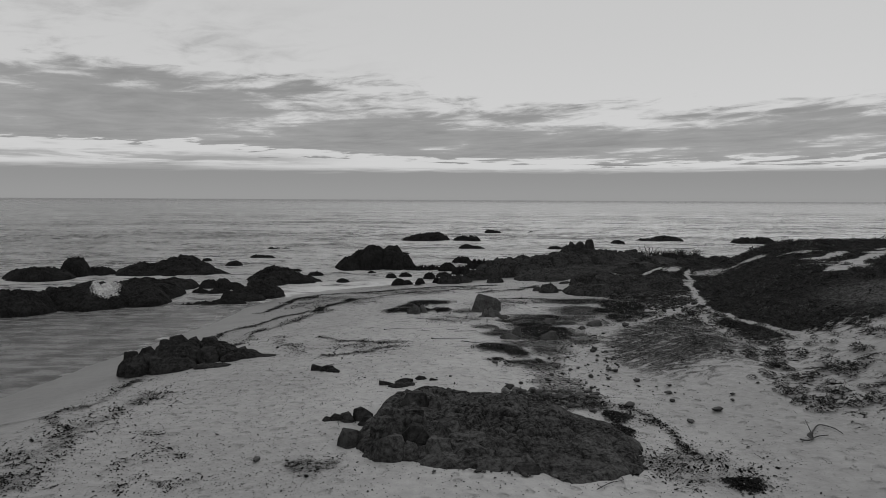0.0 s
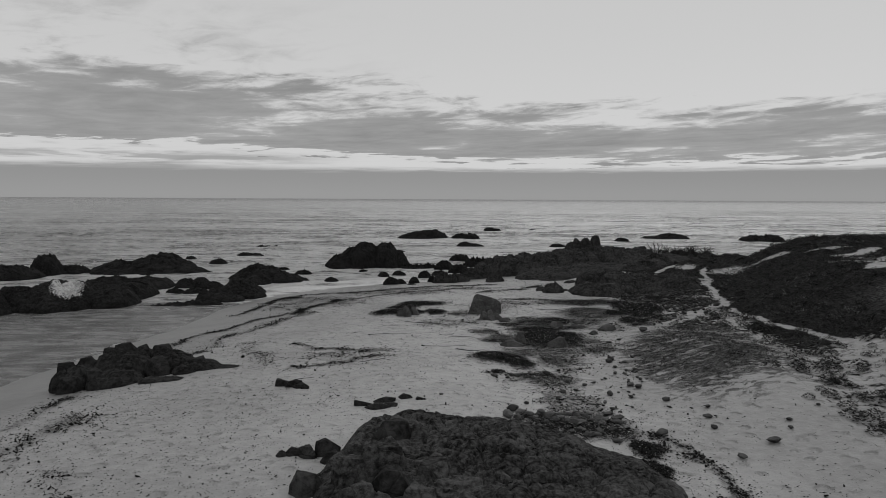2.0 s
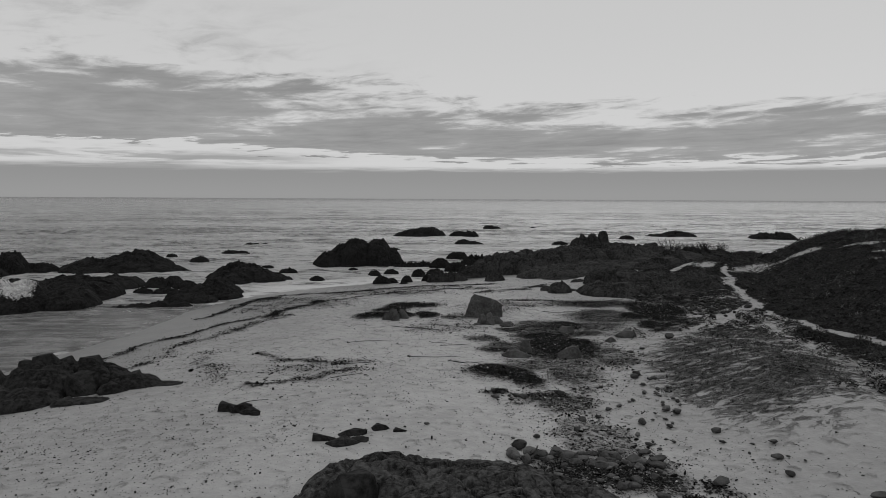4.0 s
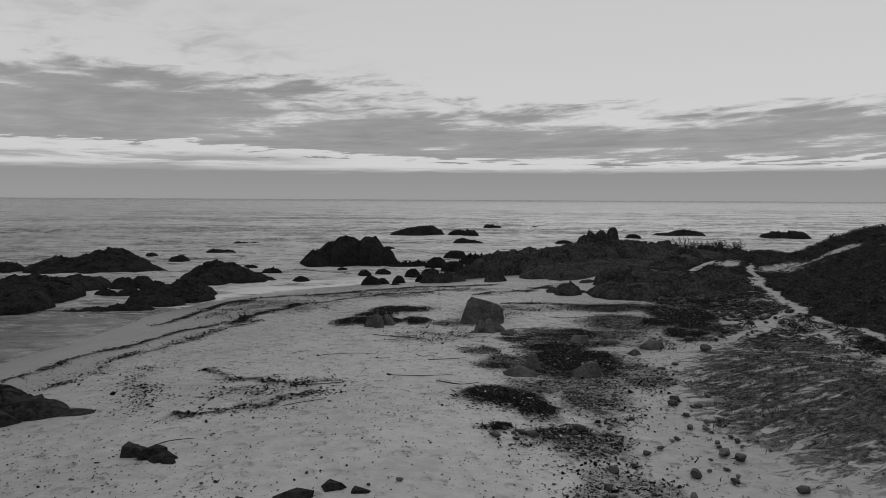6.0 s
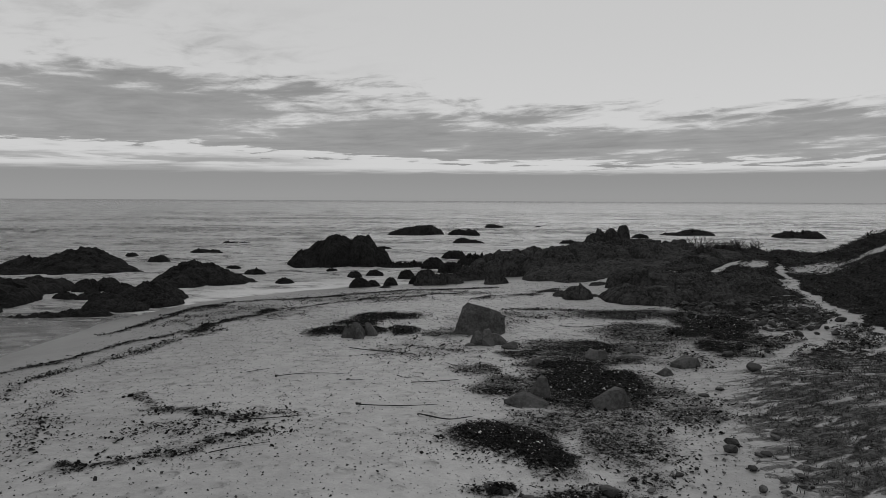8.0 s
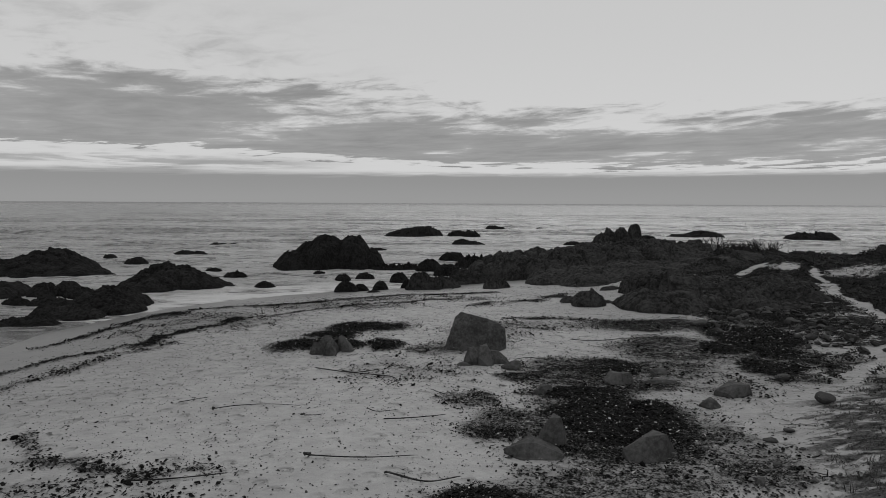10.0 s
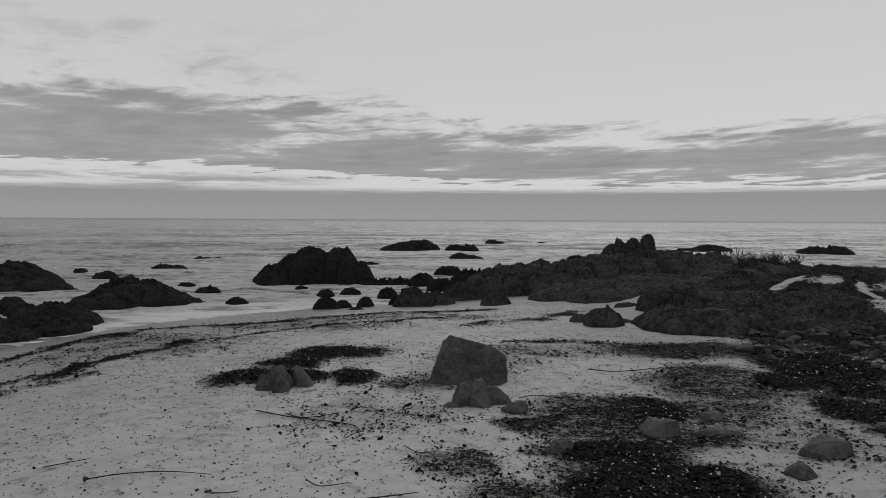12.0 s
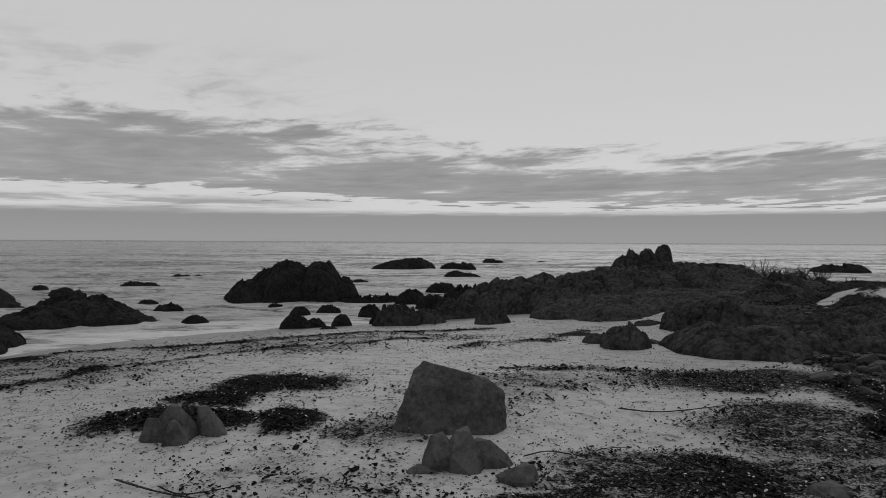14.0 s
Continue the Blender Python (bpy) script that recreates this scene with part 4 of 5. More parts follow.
# rocks in the water
SEA_ROCKS = [
    ("sea_rock", "low wet black rock awash in the sea", [(-50.2, 84.5, 3.6, 2.6, 1.1), (-48.0, 88.5, 1.8, 1.9, 2.2), (-46.2, 90.5, 2.4, 1.8, 0.7), (-52.5, 86.0, 3.0, 2.4, 0.9)], 21),
    ("sea_rock", "long whaleback of black rock standing in the sea", [(-36.2, 93.5, 4.4, 5.2, 1.8), (-39.8, 92, 4.0, 4.6, 1.1), (-32.8, 91.5, 3.0, 3.2, 0.6), (-30.2, 91.4, 1.6, 1.2, 0.05)], 22),
    ("sea_rock", "dark rock mass at the water's edge, stained pale on top", [(-32.2, 63.8, 3.0, 3.6, 1.95), (-28.4, 65.0, 2.0, 2.7, 1.2), (-31.4, 70.5, 4.0, 5.0, 1.5), (-30.0, 75.8, 2.2, 3.4, 0.95), (-36.8, 72.0, 3.4, 2.2, 1.0)], 23),
    ("sea_rock", "dark rounded rock mass beside the water", [(-38.6, 59.8, 4.0, 3.4, 1.75), (-35.6, 62.8, 2.6, 2.2, 1.7)], 24),
    ("sea_rock", "broken dark rocks before the domed one", [(-26.2, 76.0, 1.0, 0.9, 0.75), (-24.9, 76.8, 1.0, 0.9, 0.8), (-23.2, 75.4, 1.3, 1.0, 0.5), (-23.9, 72.5, 1.3, 1.0, 0.2)], 25),
    ("sea_rock", "single low dark rock in the shallows", [(-25.9, 72.4, 0.95, 0.7, 0.15)], 29),
    ("sea_rock", "low wet reef at the edge of the shallows", [(-22.6, 64.4, 1.6, 0.55, 0.0), (-20.6, 65.1, 1.7, 0.75, 0.15), (-24.0, 64.0, 0.9, 0.35, -0.1)], 28),
    ("sea_rock", "domed dark rock at the tide line", [(-20.6, 84.4, 3.2, 3.6, 1.4), (-17.4, 82.0, 2.4, 2.2, 0.7), (-20.6, 80.4, 2.4, 2.6, 0.95), (-15.4, 82.4, 1.2, 1.0, 0.1)], 26),
    ("sea_rock", "blocky dark rock at the edge of the sand", [(-19.3, 71.4, 2.2, 3.0, 1.0), (-17.5, 69.8, 1.2, 1.7, 0.55), (-20.8, 68.6, 1.6, 2.0, 0.6), (-18.9, 67.4, 1.3, 1.2, 0.35)], 30),
    ("sea_rock", "tall jagged black rock stack rising from the surf", [(-12.7, 98.4, 2.4, 2.8, 1.5), (-11.6, 98.6, 2.0, 2.4, 2.5), (-9.8, 98.2, 2.3, 3.2, 3.2), (-7.2, 98.2, 2.0, 3.0, 3.1), (-5.7, 99, 1.7, 2.4, 1.8)], 27),
    ("sea_rock", "far black rock among the waves", [(-4.5, 164, 4.6, 3.4, 1.3), (-1.6, 164, 3.6, 3.0, 1.9)], 31),
    ("sea_rock", "far flat black rock among the waves", [(5.2, 163, 2.0, 1.8, 1.1), (7.4, 163, 2.0, 1.8, 1.05)], 32),
    ("sea_rock", "flat black rock awash in the waves", [(5.4, 140, 1.7, 1.7, 0.5), (7.2, 140, 1.7, 1.4, 0.2)], 33),
    ("sea_rock", "distant small black rock among the waves", [(14.6, 200, 1.8, 1.6, 0.9), (16.4, 200, 1.6, 1.4, 0.5)], 34),
    ("sea_rock", "long low black rock in the breakers", [(51.5, 168, 3.0, 2.6, 0.4), (56, 168, 4.2, 3.6, 1.0)], 35),
    ("sea_rock", "flat-topped black rock out in the waves", [(72.2, 160, 2.8, 2.8, 1.2), (76, 160, 3.2, 2.8, 1.25)], 36),
    ("sea_rock", "small black rock in the breakers", [(41.1, 157, 1.7, 1.2, 0.5)], 37),
    ("sea_rock", "tiny far black rock in the waves", [(27.5, 204, 1.6, 1.2, 0.2)], 38),
    ("sea_rock", "small rounded black rock behind the ridge", [(23.3, 137.5, 1.5, 1.2, 0.4)], 39),
    ("sea_rock", "small black rock in the surf", [(-37.8, 109, 0.8, 0.7, 0.15)], 40),
    ("sea_rock", "small domed black rock in the surf", [(-30.9, 101, 1.3, 1.0, 0.5)], 41),
    ("sea_rock", "small black rock just breaking the surf", [(-20.2, 94, 0.9, 0.6, 0.05)], 42),
    ("sea_rock", "low black rock in the surf", [(-16.6, 89.2, 1.0, 0.7, 0.2)], 43),
    ("sea_rock", "small rounded black rock at the surf's edge", [(-12.0, 81.8, 0.8, 0.7, 0.2)], 44),
    ("sea_rock", "flat black rock awash offshore", [(-31.5, 116, 1.6, 1.2, 0.1), (-29.6, 116, 1.2, 1.0, 0.0)], 45),
    ("sea_rock", "thin black reef just showing offshore", [(-33.4, 135, 1.6, 1.2, 0.0), (-31, 135, 1.4, 1.0, -0.05)], 46),
    ("sea_rock", "tiny black rock beside the stack", [(-7.0, 124.5, 1.3, 0.8, 0.0)], 47),
]
for kind, label, lobes, seed in SEA_ROCKS:
    outcrop(kind, label, LIMED_ROCK if seed in (23, 24) else WET_ROCK, lobes, seed, 0.0, 0.7, 0.1, 0.72 if seed in (22, 26) else 0.5, 0.09, "rocks in the sea", category="sea rock",
            stain=(-31.3, 62.9, 1.7, 2.1) if seed == 23 else (-38.6, 62.4, 1.6, 1.2) if seed == 24 else None)

# stones along the tide line
SHORE_ROCKS = [
    (-4.9, 77.9, 0.85, 0.6, 0.72), (-4.0, 79.0, 0.65, 0.45, 0.36), (-2.5, 79.5, 0.6, 0.5, 0.55), (-6.4, 86.6, 0.7, 0.5, 0.3), (-4.7, 87.9, 0.85, 0.55, 0.28),
    (-1.5, 85.7, 0.8, 0.6, 0.52), (-0.5, 81.2, 0.5, 0.4, 0.5), (0.9, 95.2, 1.3, 0.9, 0.9), (2.7, 91.2, 1.3, 0.9, 0.9), (3.3, 108, 1.6, 1.1, 0.75), (7.1, 86, 1.4, 1.0, 1.0), (-2.6, 75.5, 0.45, 0.3, 0.34),
    (2.2, 85.0, 0.7, 0.5, 0.4), (-9.5, 92.0, 0.6, 0.4, 0.0), (0.2, 88.6, 0.9, 0.6, 0.3), (3.8, 87.8, 1.0, 0.7, 0.7)]
for i, (x, y, a, b, top) in enumerate(SHORE_ROCKS):
    outcrop("shore_rock", "dark wet stone at the tide line", WET_ROCK, [(x, y, a, b, top)], 101 + 7 * i, max(a, b) / 22, 0.9, 0.15, 0.5, 0.08, "tide line stones")
outcrop("ribbed_rock", "ribbed dark rock at the head of the beach", DRY_ROCK, [(0.6, 77.5, 0.9, 0.9, 1.3), (1.5, 77.6, 0.7, 0.8, 1.1)], 211, 0.05, 0.6, 0.15, 0.42, 0.2, "tide line stones", 0.15)
outcrop("ribbed_rock", "ribbed dark rock at the head of the beach", DRY_ROCK, [(2.5, 78.8, 1.0, 0.8, 0.92)], 213, 0.05, 0.6, 0.15, 0.45, 0.2, "tide line stones", 0.12)
outcrop("ribbed_rock", "ribbed grey rock at the head of the beach", DRY_ROCK, [(5.9, 76.9, 0.7, 0.7, 1.1), (6.6, 77.0, 0.5, 0.6, 0.9)], 215, 0.045, 0.6, 0.15, 0.4, 0.2, "tide line stones", 0.15)
outcrop("shore_rock", "sloping dark rock at the head of the beach", DRY_ROCK, [(4.5, 83, 1.6, 1.2, 1.2), (3.6, 82.6, 1.0, 0.9, 0.8)], 217, 0.05, 0.8, 0.15, 0.5, 0.1, "tide line stones")
outcrop("reef", "low black reef between the stack and the beach", WET_ROCK, [(-3.8, 97, 1.8, 1.2, 0.25), (-1.6, 97, 1.7, 1.2, 0.38), (5.6, 99, 2.2, 1.5, 0.9)], 219, 0.09, 0.5, 0.2, 0.5, 0.1, category="reef")

# the rocky ridge and its crag
ridge = outcrop("rock_ridge", "long dark cracked rock ridge behind the beach", DRY_ROCK, [
    (6.6, 87.5, 2.2, 2.6, 1.9), (8.6, 87.6, 3.0, 3.4, 2.5), (11.0, 87.4, 2.8, 4.0, 2.65), (13.2, 86, 3.2, 5.2, 3.0), (16.4, 86.6, 4.0, 6.0, 3.35),
    (20.3, 87.6, 3.4, 5.6, 3.7), (22.8, 89.4, 2.6, 4.4, 3.2), (26, 92, 1.9, 2.2, 3.2), (24.2, 84.5, 3.4, 3.0, 2.6), (28.5, 90, 3.0, 4.0, 2.3), (24.8, 88.6, 1.6, 1.6, 3.3), (10.8, 80.6, 2.0, 3.6, 1.5), (13.4, 79.6, 3.0, 4.2, 1.8), (17.4, 80.2, 3.6, 4.4, 2.1), (21.5, 81.5, 3.2, 4.0, 2.3)], 301, 0.1, 0.8, 0.08, 0.46, 0.16)
crag = outcrop("crag", "upright jagged dark crag on the rock ridge", DRY_ROCK, [(16.4, 88.6, 0.9, 0.9, 3.9), (17.2, 88.8, 0.85, 0.9, 4.35), (18.2, 88.8, 0.85, 0.9, 4.5)], 307, 0.05, 0.9, 0.2, 0.34, 0.12, category="")
crag.parent = ridge
crag = outcrop("crag", "single upright dark pinnacle on the rock ridge", DRY_ROCK, [(19.55, 89.2, 0.72, 0.8, 4.75)], 309, 0.04, 0.9, 0.16, 0.3, 0.1, category="")
crag.parent = ridge
steep_mass = outcrop("rock_outcrop", "steep dark grey rock mass above the sand flat", DRY_ROCK, [
    (13.4, 65.7, 1.4, 1.8, 1.5), (14.4, 64.6, 2.3, 2.7, 1.95), (16.6, 65.6, 2.0, 2.6, 2.1), (18.6, 67.6, 1.7, 2.0, 2.0), (16.5, 70.8, 2.6, 2.4, 2.4), (19.9, 68.2, 1.3, 1.6, 2.0)], 313, 0.055, 0.9, 0.12, 0.38, 0.2)
for i, (x, y, a, top) in enumerate([(13.7, 64.6, 0.8, 1.75), (15.2, 63.9, 0.95, 1.9), (16.9, 64.0, 0.9, 1.75), (18.1, 65.4, 0.9, 1.85), (13.0, 65.2, 0.7, 1.4), (15.9, 66.5, 1.0, 2.45)]):
    tagged(new("rock_block", chunk("rock_block", x, y, a, a * 0.85, top, 0.15, 861 + 7 * i, DRY_ROCK, 0.7)), "jointed block of the rock mass").parent = steep_mass
outcrop("rock_outcrop", "low broken dark rocks at the foot of the dune", DRY_ROCK, [
    (18.9, 64.6, 1.5, 1.7, 1.75), (20.8, 66.0, 1.8, 2.0, 2.1), (22.5, 68.5, 2.0, 2.2, 2.35), (20.4, 63.0, 1.2, 1.2, 1.6), (22.0, 64.8, 1.3, 1.4, 2.0)], 317, 0.06, 0.6, 0.14, 0.45, 0.2)
for i, (lobes, label) in enumerate([
        ([(9.75, 67.2, 0.7, 0.6, 1.2), (10.45, 65.7, 0.95, 0.9, 1.7), (11.6, 66.8, 0.6, 0.45, 1.0)], "rounded cracked dark boulder on the sand"),
        ([(13.4, 72.6, 0.7, 0.5, 1.1)], "small dark boulder between the rocks"),
        ([(9.4, 69.8, 0.9, 0.5, 0.85)], "low dark stone edged with weed"),
        ([(13.3, 60.0, 1.1, 0.55, 1.05)], "low dark stone among the weed")]):
    outcrop("boulder", label, DRY_ROCK, lobes, 331 + 7 * i, 0.05, 0.8, 0.14, 0.42, 0.12)
for i, (x, y, a, b, top) in enumerate([(20.6, 76.5, 1.2, 0.9, 2.3), (22.8, 79.5, 1.5, 1.0, 2.5), (25.6, 84, 1.6, 1.2, 2.9), (30.2, 96, 1.8, 1.3, 2.3), (33.6, 99.5, 2.0, 1.4, 2.1), (38.5, 104, 2.4, 1.5, 1.6), (20.2, 72.2, 1.0, 0.7, 1.9), (43, 104, 2.6, 1.6, 1.3)]):
    outcrop("boulder", "dark weathered boulder among dune plants", DRY_ROCK, [(x, y, a, b, top)], 361 + 5 * i, 0.07, 0.8, 0.15, 0.45, 0.12, "boulders on the rocky flat")

# the great boulder and the stones round it
great = hull("great_boulder", [
    (2.24, 53.9, 0.5), (2.38, 53.9, 0.95), (2.66, 54.0, 1.7), (2.78, 54.35, 2.08), (3.0, 54.2, 2.3), (4.35, 54.1, 1.95), (4.74, 54.15, 1.66), (4.8, 54.1, 0.5), (2.8, 53.55, 0.5), (4.5, 53.6, 0.5), (4.45, 53.8, 1.5), (3.15, 53.85, 1.9),
    (2.6, 55.2, 0.5), (2.9, 55.2, 1.75), (3.5, 55.5, 1.9), (4.5, 55.3, 1.6), (4.8, 55.2, 0.5), (3.9, 55.8, 0.5)], SMOOTH_ROCK, 4, 0.05, 4, 0.04, False)
tagged(new("great_boulder", great), "large leaning grey boulder standing alone on the sand", "boulder")
for i, (chunks, label) in enumerate([
        ([(3.38, 51.75, 0.46, 0.46, 1.46, 0.1), (3.74, 51.8, 0.52, 0.5, 1.54, 0.0)], "split rounded grey stone on the sand"),
        ([(4.25, 51.9, 0.55, 0.42, 1.32, 0.45)], "wedge-shaped grey stone on the sand"),
        ([(3.1, 51.45, 0.46, 0.3, 0.98, 0.2)], "low grey stone beside the split one"),
        ([(4.72, 51.05, 0.45, 0.36, 1.14, 0.0)], "blunt dark stone beside the weed")]):
    meshes = [chunk("boulder", *c, 521 + 13 * i + k) for k, c in enumerate(chunks)]
    tagged(join("boulder", meshes), label, "boulder", "stones before the great boulder")
for i, (chunks, label) in enumerate([
        ([(-2.15, 53.8, 0.55, 0.45, 1.46, -0.1), (-2.45, 53.6, 0.42, 0.35, 1.22, 0.2), (-1.95, 53.35, 0.32, 0.3, 1.26, 0.1), (-1.45, 54.0, 0.45, 0.35, 1.4, 0.3)], "peaked split grey rock ringed with dark weed"),
        ([(4.4, 42.6, 0.85, 0.6, 1.4, 0.3), (4.85, 43.1, 0.4, 0.4, 1.78, 0.0)], "peaked grey rock in the black weed"),
        ([(6.7, 42.5, 0.65, 0.55, 1.62, -0.3)], "blunt grey rock in the black weed"),
        ([(7.7, 49.3, 0.45, 0.45, 1.22, -0.3), (8.15, 49.3, 0.32, 0.4, 1.22, 0.2)], "blocky split grey rock in the weed"),
        ([(9.6, 50.6, 0.62, 0.4, 1.02, 0.0)], "flat grey slab in the weed"),
        ([(9.4, 49.3, 0.85, 0.36, 0.98, 0.1)], "long flat grey slab in the weed"),
        ([(10.75, 47.6, 0.62, 0.45, 1.36, -0.3), (11.2, 47.9, 0.4, 0.35, 1.15, 0.1)], "smooth two-toned grey stone on the sand"),
        ([(9.75, 46.6, 0.42, 0.36, 1.16, 0.1)], "rounded grey stone on the sand"),
        ([(5.4, 47.8, 0.35, 0.35, 1.2, 0.3)], "small grey rock in the black weed")]):
    meshes = [chunk("boulder", *c, 431 + 13 * i + k, peak=0.35 if i == 0 else 0.55) for k, c in enumerate(chunks)]
    tagged(join("boulder", meshes), label, "boulder", "rocks in the weed")

# sea, with foam round what stands in it
build_sea([(l[0], l[1], max(l[2], l[3]) * 1.15) for rock in SEA_ROCKS for l in rock[2]] + [(x, y, max(a, b) * 1.3) for x, y, a, b, top in SHORE_ROCKS])

# ---------------------------------------------------------------- stems, cobbles, plants
STEMS = [
    ([(-3.95, 46.25), (-3.4, 46.55), (-2.5, 46.6), (-1.6, 46.4)], 0.022, 0.05), ([(-2.1, 51.1), (-1.2, 50.5), (-0.4, 50.1), (0.6, 49.6), (0.85, 49.1), (0.6, 48.5)], 0.03, 0.0),
    ([(-1.2, 50.7), (-0.6, 50.3), (0.2, 50.7)], 0.025, 0.0), ([(-0.6, 42.4), (0.5, 42.2), (1.8, 42.3)], 0.026, 0.05), ([(-1.3, 45.4), (-1.0, 45.4), (-0.8, 45.5)], 0.02, 0.05), ([(4.6, 19.9), (5.1, 20.4), (5.6, 20.7), (5.6, 21.1), (5.95, 21.3)], 0.022, 0.0),
    ([(7.5, 55.5), (8.2, 55.2), (9.0, 55.3), (10.1, 55.7)], 0.03, 0.0), ([(0.8, 45.0), (1.5, 45.1), (2.4, 45.4)], 0.03, 0.0), ([(-6.2, 34.9), (-5.9, 35.3), (-5.3, 35.5)], 0.028, 0.0),
    ([(1.2, 41.3), (2.0, 40.8), (2.7, 41.1)], 0.035, 0.03), ([(-3.9, 41.0), (-3.0, 41.1), (-2.0, 41.4)], 0.03, 0.0), ([(0.3, 46.0), (0.6, 45.7), (1.1, 45.9)], 0.022, 0.03), ([(4.9, 52.2), (5.4, 52.5), (6.0, 52.3), (6.5, 52.7), (7.0, 52.8)], 0.022, 0.0),
    ([(-3.6, 38.4), (-3.0, 38.8), (-2.4, 39.1)], 0.022, 0.0), ([(2.0, 48.0), (2.3, 47.6), (2.7, 47.7)], 0.02, 0.0), ([(-5.2, 47.0), (-4.8, 47.3), (-4.5, 47.5)], 0.02, 0.0)]
for pts, r, bulb in STEMS:
    tube("kelp_stem", "dried dark kelp stem washed up on the sand", pts, r, STEM, "kelp stem", bulb, "kelp stems")

STONES = [stone_mesh("cobble", 500 + i, COBBLE, 0.5 + 0.08 * (i % 3), 0) for i in range(8)]
rnd = random.Random(77)
FIELDS = [  # x, y, half width, half depth, how many, smallest and largest size
    (5.0, 29.8, 2.2, 0.9, 90, 0.16, 0.6), (6.2, 31.4, 1.8, 1.6, 22, 0.12, 0.42), (9.6, 41.5, 1.6, 5.0, 16, 0.08, 0.32), (6.6, 36.0, 2.2, 3.4, 24, 0.08, 0.34),
    (11.4, 30.0, 3.4, 4.0, 9, 0.12, 0.35), (8.2, 33.2, 2.0, 2.2, 9, 0.12, 0.4), (4.0, 36.2, 1.4, 1.4, 8, 0.2, 0.42), (9.5, 36.5, 1.2, 1.6, 24, 0.09, 0.28), (0, 27, 9, 8, 10, 0.08, 0.2),
    (5.9, 22.8, 0.9, 1.4, 26, 0.1, 0.32), (2.2, 20.9, 2.6, 0.35, 22, 0.08, 0.22), (4.6, 28.3, 2.2, 0.5, 30, 0.14, 0.45)]
for cx, cy, a, b, count, lo, hi in FIELDS:
    for _ in range(count):
        x, y = cx + a * rnd.gauss(0, 0.5), cy + b * rnd.gauss(0, 0.5)
        s = lo + (hi - lo) * rnd.random() ** 2.2
        ob = tagged(new("cobble", rnd.choice(STONES)), "grey sea-worn cobble on the sand", "stone", "beach cobbles")
        ob.location, ob.scale, ob.rotation_euler = (x, y, float(height(x, y)) + 0.02), (s * rnd.uniform(1, 1.4), s, s * rnd.uniform(0.8, 1.1)), (0, 0, rnd.uniform(0, 6.3))
for x, y, s in ((9.95, 28.9, 0.3), (8.85, 34.1, 0.45), (10.1, 29.9, 0.32), (8.7, 38.7, 0.36), (8.9, 39.1, 0.4), (-6.2, 22.1, 0.34), (3.5, 35.8, 0.35), (3.8, 35.7, 0.36), (5.2, 36.3, 0.5), (11.2, 27.2, 0.45), (12.6, 46.0, 0.6), (13.0, 49.0, 0.55)):
    ob = tagged(new("cobble", rnd.choice(STONES)), "single rounded dark stone lying on open sand", "stone", "beach cobbles")
    ob.location, ob.scale, ob.rotation_euler = (x, y, float(height(x, y)) + 0.02), (s * 1.2, s, s), (0, 0, rnd.uniform(0, 6.3))


# rubble too thick to count, at the foot of the dune
def pebble(seed):
    me = STONES[seed]
    bm = bmesh.new()
    bm.from_mesh(me)
    bmesh.ops.triangulate(bm, faces=bm.faces)
    verts, faces = np.array([tuple(v.co) for v in bm.verts]), np.array([[v.index for v in f.verts] for f in bm.faces])
    bm.free()
    return verts, faces


x, y = places(719, (13.5, 21, 51, 72), 13, lambda x, y: np.exp(-(((x - 17.4) / 2.4) ** 2 + ((y - 60.5) / 6.5) ** 2)) * smooth(-0.3, 0.1, rough(x / 1.5, y / 1.5, 58, 3)))
tagged(strew("rubble", [pebble(i) for i in range(5)], COBBLE, x, y, np.random.RandomState(14).gamma(3, 0.08, len(x)) + 0.1, 720, 0.0, 0.15), "dark rubble stones at the foot of the dune", "stones", kind="stuff")


def bush(name, seed, tall, wide):
    r = random.Random(seed)
    parts = [leaf_dome(r, 130, tall, wide, 0.11)]
    me = mesh_from(name, parts[0][0], parts[0][1], False)
    me.materials.append(LEAF)
    return me


BUSHES = [bush("dune_shrub", 600 + i, 0.75, 0.75) for i in range(5)]
bx, by = places(611, (13.5, 24, 26, 52), 1.3, lambda x, y: smooth(0.08, 0.28, veg_at(x, y)) * (1 - smooth(0.75, 0.95, veg_at(x, y))) * (1 - 0.92 * grassy_at(x, y)))
for x, y in zip(bx, by):
    s = rnd.uniform(0.25, 0.75)
    ob = tagged(new("dune_shrub", rnd.choice(BUSHES)), "low dark leafy dune shrub in sand", "shrub", "dune shrubs")
    ob.location, ob.scale, ob.rotation_euler = (x, y, float(height(x, y)) - 0.02), (s, s, s * 0.7), (0, 0, rnd.uniform(0, 6.3))


